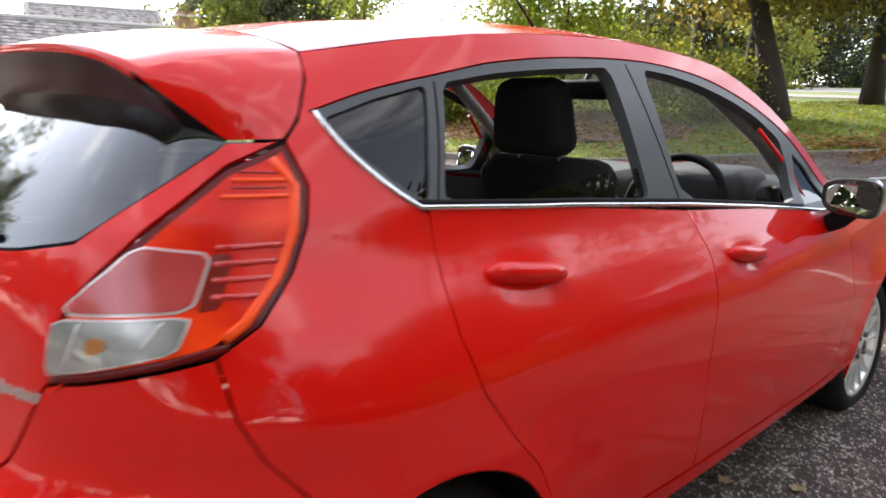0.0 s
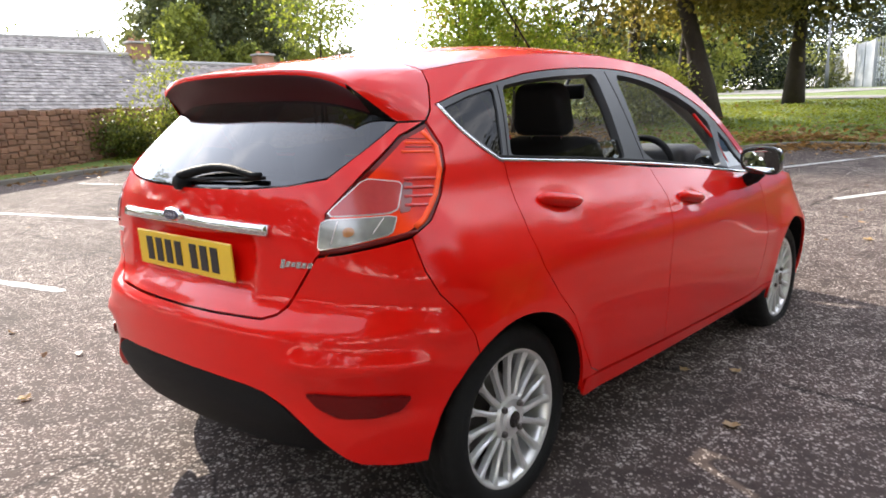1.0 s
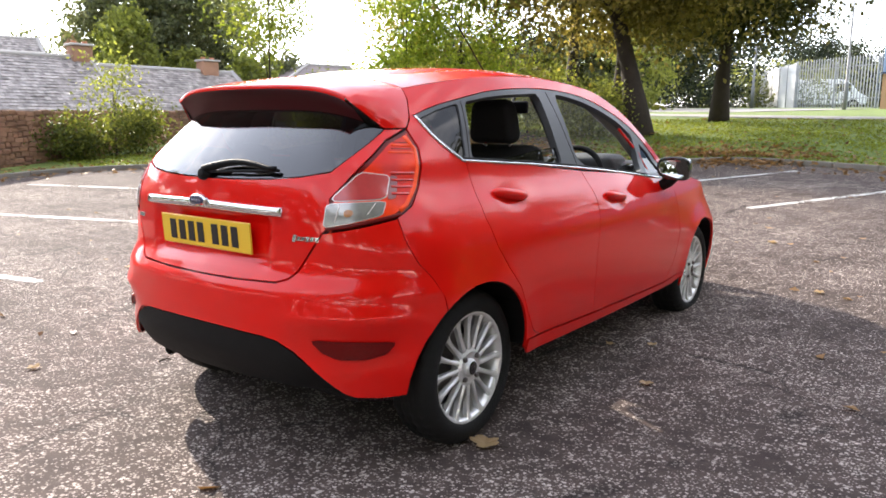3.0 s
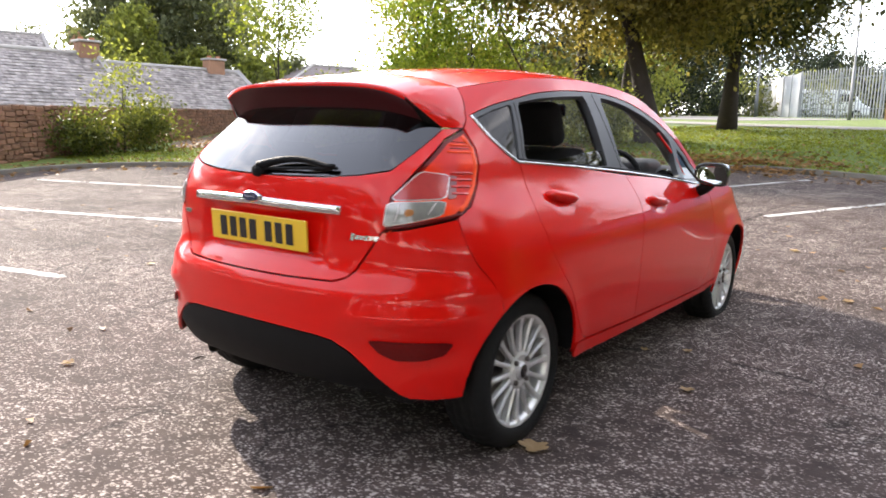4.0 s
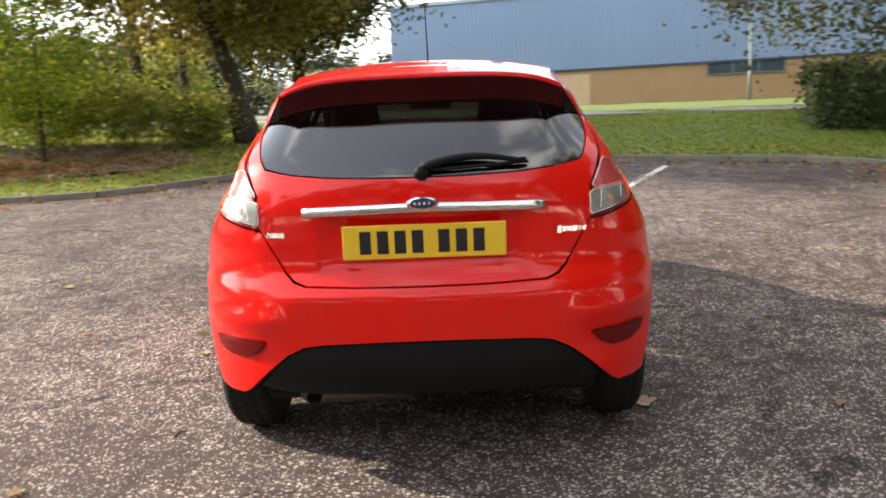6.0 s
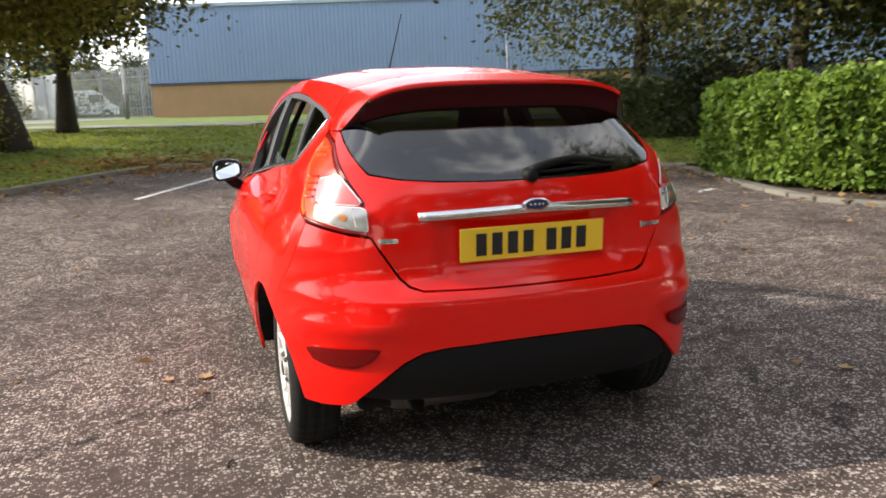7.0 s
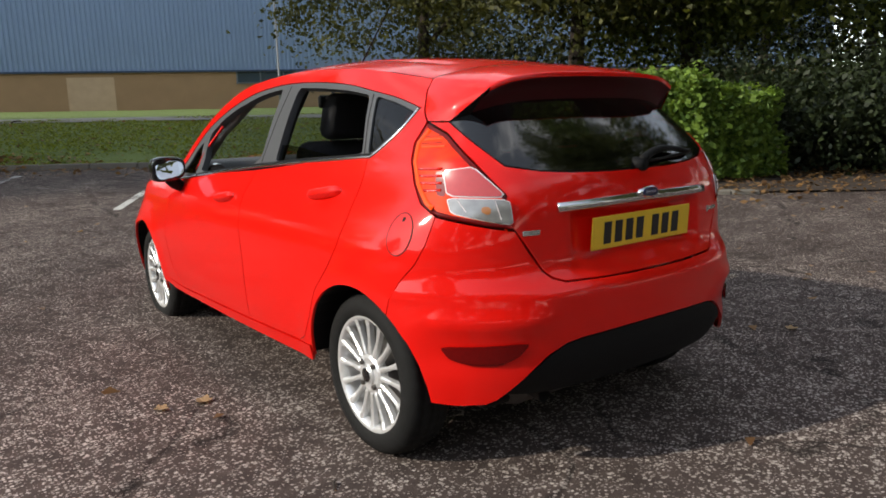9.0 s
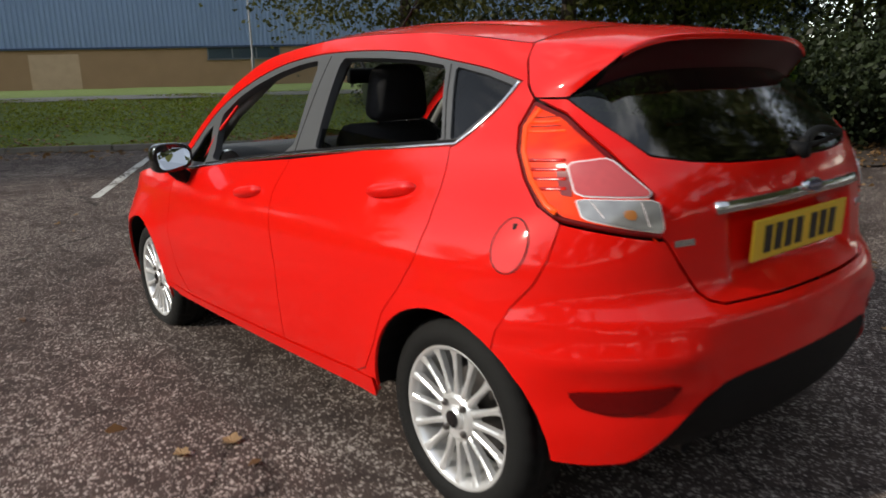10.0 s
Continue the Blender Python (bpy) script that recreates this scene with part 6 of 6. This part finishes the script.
# ---- woods round the place ----
def wood(name, spots, mat, seed, label, leaf=.22):
    r = np.random.default_rng(seed)
    pts = []
    for x, y, z, rad, h, n in spots:
        _, p = clumps(r, max(8, n // 45), 78, (x, y, z + h / 2), (rad, rad, h / 2), rad * .16, .5)
        pts.append(p)
    o = new(name, leaf_mesh(name, np.concatenate(pts), leaf, mat, seed))
    return tagged(o, label, "woodland", kind="stuff")


rng = np.random.default_rng(17)
dark, mid, light = [], [], []
for i in range(46):
    a = math.radians(-100 + 150 * i / 45)              # from the wall side round to the fence
    R_ = float(rng.uniform(46, 66))
    x, y = R_ * math.sin(a), R_ * math.cos(a)
    ad = math.degrees(a)
    h = float(rng.uniform(6, 10)) * line_at([(-100, .55), (-63, .55), (-61, 1.1), (-53, 1.1), (-51, .45), (-42, .45), (-38, .8), (-20, .9), (-12, .6), (0, .55), (50, .8)], ad)
    (dark if i % 3 == 0 else mid if i % 3 == 1 else light).append((x, y, 1.5, float(rng.uniform(3.5, 5)), h, 1500))
dark += [(-32.2, 18.6, 1, 2.6, 12, 15000), (-31.2, 20.8, 1, 2.3, 10, 9000), (-33, 24.5, 1, 2.6, 7.5, 6000), (-29, 24.5, 1, 2.5, 3.4, 3600)]
light += [(-28.6, 16.4, 1, 1.4, 5.0, 4400), (-28.2, 18.6, 1, 1.4, 3.3, 2600), (-25.5, 20.5, 1, 1.3, 3.2, 1700)]
behind = [(-15.5, 38, 1.6, 2.4, 5.2, 3600), (-18.5, 36, 1.6, 2.4, 5.0, 3400), (-21.5, 34.5, 1.5, 2.4, 5.2, 3000), (-13, 63, 1.5, 3.4, 7.5, 6500), (-9.5, 65, 1.5, 3.2, 6.6, 6500), (-5.0, 64, 1.5, 3.2, 6.0, 5500), (-20, 52, 1.5, 3.0, 6.0, 4500), (-16.5, 56, 1.5, 3.0, 6.5, 4500), (1.5, 62, 1.5, 3.0, 5.6, 4200), (-13.5, 47, 1.5, 2.8, 6.4, 3600), (-17.5, 45, 1.5, 3, 7, 3000), (-12, 70, 2, 4, 9, 2600), (-3, 72, 2, 4, 8, 2400), (-10.4, 61, 1.8, 2.2, 4.2, 5200), (-7.4, 61, 1.8, 2.2, 4.6, 5600), (-4.6, 60, 1.8, 2.0, 4.4, 5200), (-8.8, 58, 1.8, 1.6, 3.4, 3600), (-5.8, 58, 1.8, 1.6, 3.4, 3600)]
# the gloom behind the fence is put into the leaf colour
wood("fence_wood", behind, LEAF_SHADE, 46, "trees close behind the steel fence, leaf colour darkened for shade", .20)
for i in range(10):                                   # shrubs along the back of the lawn
    bx, by = -25 + 1.25 * i, 31.5 + .5 * i + float(rng.uniform(-1, 1))
    (dark if i % 3 else light).append((bx, by, 1.2, float(rng.uniform(1.5, 2.2)), float(rng.uniform(3.2, 5.2)), 2200))
# haze over the far woods comes from their greyed leaf colour
wood("dark_wood", dark, LEAF_FAR, 41, "far trees beyond the roofs and lawn, leaf colour greyed for haze")
wood("green_wood", mid, LEAF_FAR, 42, "far green trees, leaf colour greyed for haze")
wood("bright_wood", light, LEAF_OLIVE, 43, "sunlit yellow-green far trees and bushes")
# trees on the open side of the car park
back = []
for i in range(26):
    a = math.radians(100 + 160 * i / 25)
    R_ = float(rng.uniform(26, 36))
    back.append((R_ * math.sin(a), R_ * math.cos(a), 0, 4.5, float(rng.uniform(11, 17)), 2000))
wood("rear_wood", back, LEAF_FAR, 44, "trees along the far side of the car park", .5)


# ---- grass blades and fallen leaves ----
def scatter(name, n, where, size, mat, seed, label, cat, zoff=.012, flat=.85, upright=False):
    r = np.random.default_rng(seed)
    pts = []
    while len(pts) < n:
        x, y, z = where(r)
        pts.append((x, y, z + zoff))
    o = new(name, leaf_mesh(name, pts, size, mat, seed, flat=.55 if upright else flat))
    return tagged(o, label, cat, kind="stuff")


def on_lawn(r):
    while True:
        x, y = float(r.uniform(-14, 12)), float(r.uniform(5.5, 19))
        if inside(lawn_edge, x, y) and r.uniform() < 1.6 / (1 + .12 * max(0, y - 8)):
            return x, y, lawn_rough(x, y)


def by_kerb(r):
    while True:
        i = int(r.integers(0, len(kerb_pts)))
        x, y = kerb_pts[i][0] + float(r.normal(0, .45)), kerb_pts[i][1] + float(r.normal(0, .45))
        if y > 3:
            on = inside(lawn_edge, x, y)
            return x, y, lawn_rough(x, y) if on else ground_z(x, y)


def on_park(r):
    while True:
        x, y = float(r.normal(0, 5)), float(r.normal(2, 5))
        if not inside(lawn_edge, x, y) and not (-1 < x < 1 and -.8 < y < 3.4):
            return x, y, ground_z(x, y)


def pile(cx, cy, sx, sy):
    def f(r):
        while True:
            x, y = float(r.normal(cx, sx)), float(r.normal(cy, sy))
            on = inside(lawn_edge, x, y)
            return x, y, (lawn_rough(x, y) if on else ground_z(x, y)) + float(r.uniform(0, .05))
    return f


scatter("grass_tuft", 70000, on_lawn, .055, BLADES, 51, "short mown grass blades", "grass", .02, upright=True)
scatter("leaf_litter", 750, on_lawn, .085, LEAF_DRY, 52, "dry brown leaves scattered on the grass", "fallen leaves", .035)
scatter("leaf_litter", 1500, by_kerb, .09, LEAF_DRY, 53, "dry brown leaves along the kerb", "fallen leaves", .02)
scatter("leaf_litter", 900, pile(-1.6, 11.7, .8, .45), .10, LEAF_DRY, 54, "heap of brown leaves in the kerb corner", "fallen leaves", .03)
scatter("leaf_litter", 5200, pile(-8.3, 10.6, 2.0, 1.0), .09, LEAF_DRY, 55, "brown leaves under the young trees", "fallen leaves", .03)
scatter("leaf_litter", 5200, pile(-11.6, 10.9, 2.2, 1.3), .09, LEAF_DRY, 58, "brown leaves on the bed by the kerb", "fallen leaves", .03)
scatter("leaf_litter", 500, pile(6.6, 7.0, .7, .8), .09, LEAF_DRY, 57, "brown leaves between the hedge and the lawn", "fallen leaves", .015)
scatter("leaf_litter", 700, pile(8.6, 3.4, 1.6, .7), .08, LEAF_DRY, 59, "brown leaves at the foot of the hedge", "fallen leaves", .035)
scatter("leaf_litter", 300, on_park, .06, LEAF_DRY, 56, "dry leaves scattered over the tarmac", "fallen leaves", .008, .93)


# single large leaves lying near the car
def fallen_leaf(x, y, size, turn, seed):
    """A dry lobed leaf, curled up at its rim."""
    r = np.random.default_rng(seed)
    n = 22
    vs, fs = [(0, 0, .004)], []
    for i in range(n):
        a = 2 * math.pi * i / n
        lobe = .55 + .45 * abs(math.cos(2.5 * a + .3)) ** .7
        rad = size * .5 * lobe
        vs.append((rad * math.cos(a), rad * .85 * math.sin(a), .006 + .35 * size * (rad / size) ** 2 * (1 + .6 * math.sin(2 * a + seed)) + float(r.uniform(0, .004))))
    fs = [(0, 1 + i, 1 + (i + 1) % n) for i in range(n)]
    o = new("fallen_leaf")
    tagged(o, "dry curled brown leaf lying on the tarmac", "leaf", "fallen leaves round the car")
    o.matrix_basis = pose(x, y, ground_z(x, y) + .002, 0, 0, turn)
    solid("blade", vs, fs, LEAF_PALE, o)
    v2, f2 = tube([(size * .25, 0, .006), (size * .75, .01, .012)], .0016, 5)
    solid("stalk", v2, f2, BARK, o)
    return o


for i, (x, y, sz) in enumerate(((.84, .02, .13), (-1.08, .91, .09), (-1.25, .94, .07), (.72, 4.76, .09), (1.39, 3.23, .08), (-1.40, -.60, .07), (.68, 1.49, .06), (1.07, 1.03, .07), (.87, 1.61, .06), (1.76, -.21, .07),
                                (-2.8, 2.6, .09), (-3.4, 1.1, .08), (3.2, 2.9, .08), (2.6, 4.1, .08))):
    fallen_leaf(x, y, sz, 53 * i, i + 1)

# a broken branch on the grass and a twig on the tarmac
for x, y, z, yaw, size, lbl in ((.80, 18.2, lawn_z(.8, 18.2) + .04, 20, .55, "dark broken branch with a pale torn end on the grass"), (-1.01, -.13, ground_z(0, 0) + 0, 65, .14, "thin bent brown twig lying on the tarmac")):
    br = tagged(new("fallen_branch"), lbl, "branch")
    br.matrix_basis = pose(x, y, z, 0, 0, yaw) @ Matrix.Scale(size, 4)
    vs, fs = tube([(-.24, 0, .0), (-.1, .03, .05), (.06, .02, .07), (.22, -.04, .03)], [.03, .032, .026, .014], 8)
    solid("limb", vs, fs, BARK, br, smooth=True)
    vs, fs = tube([(.04, .02, .07), (.12, .10, .12), (.2, .14, .12)], [.016, .011, .005], 6)
    solid("side_shoot", vs, fs, BARK, br, smooth=True)
    vs, fs = tube([(-.25, 0, -.003), (-.24, .001, 0)], .024, 8)
    solid("torn_end", vs, fs, LEAF_PALE, br)
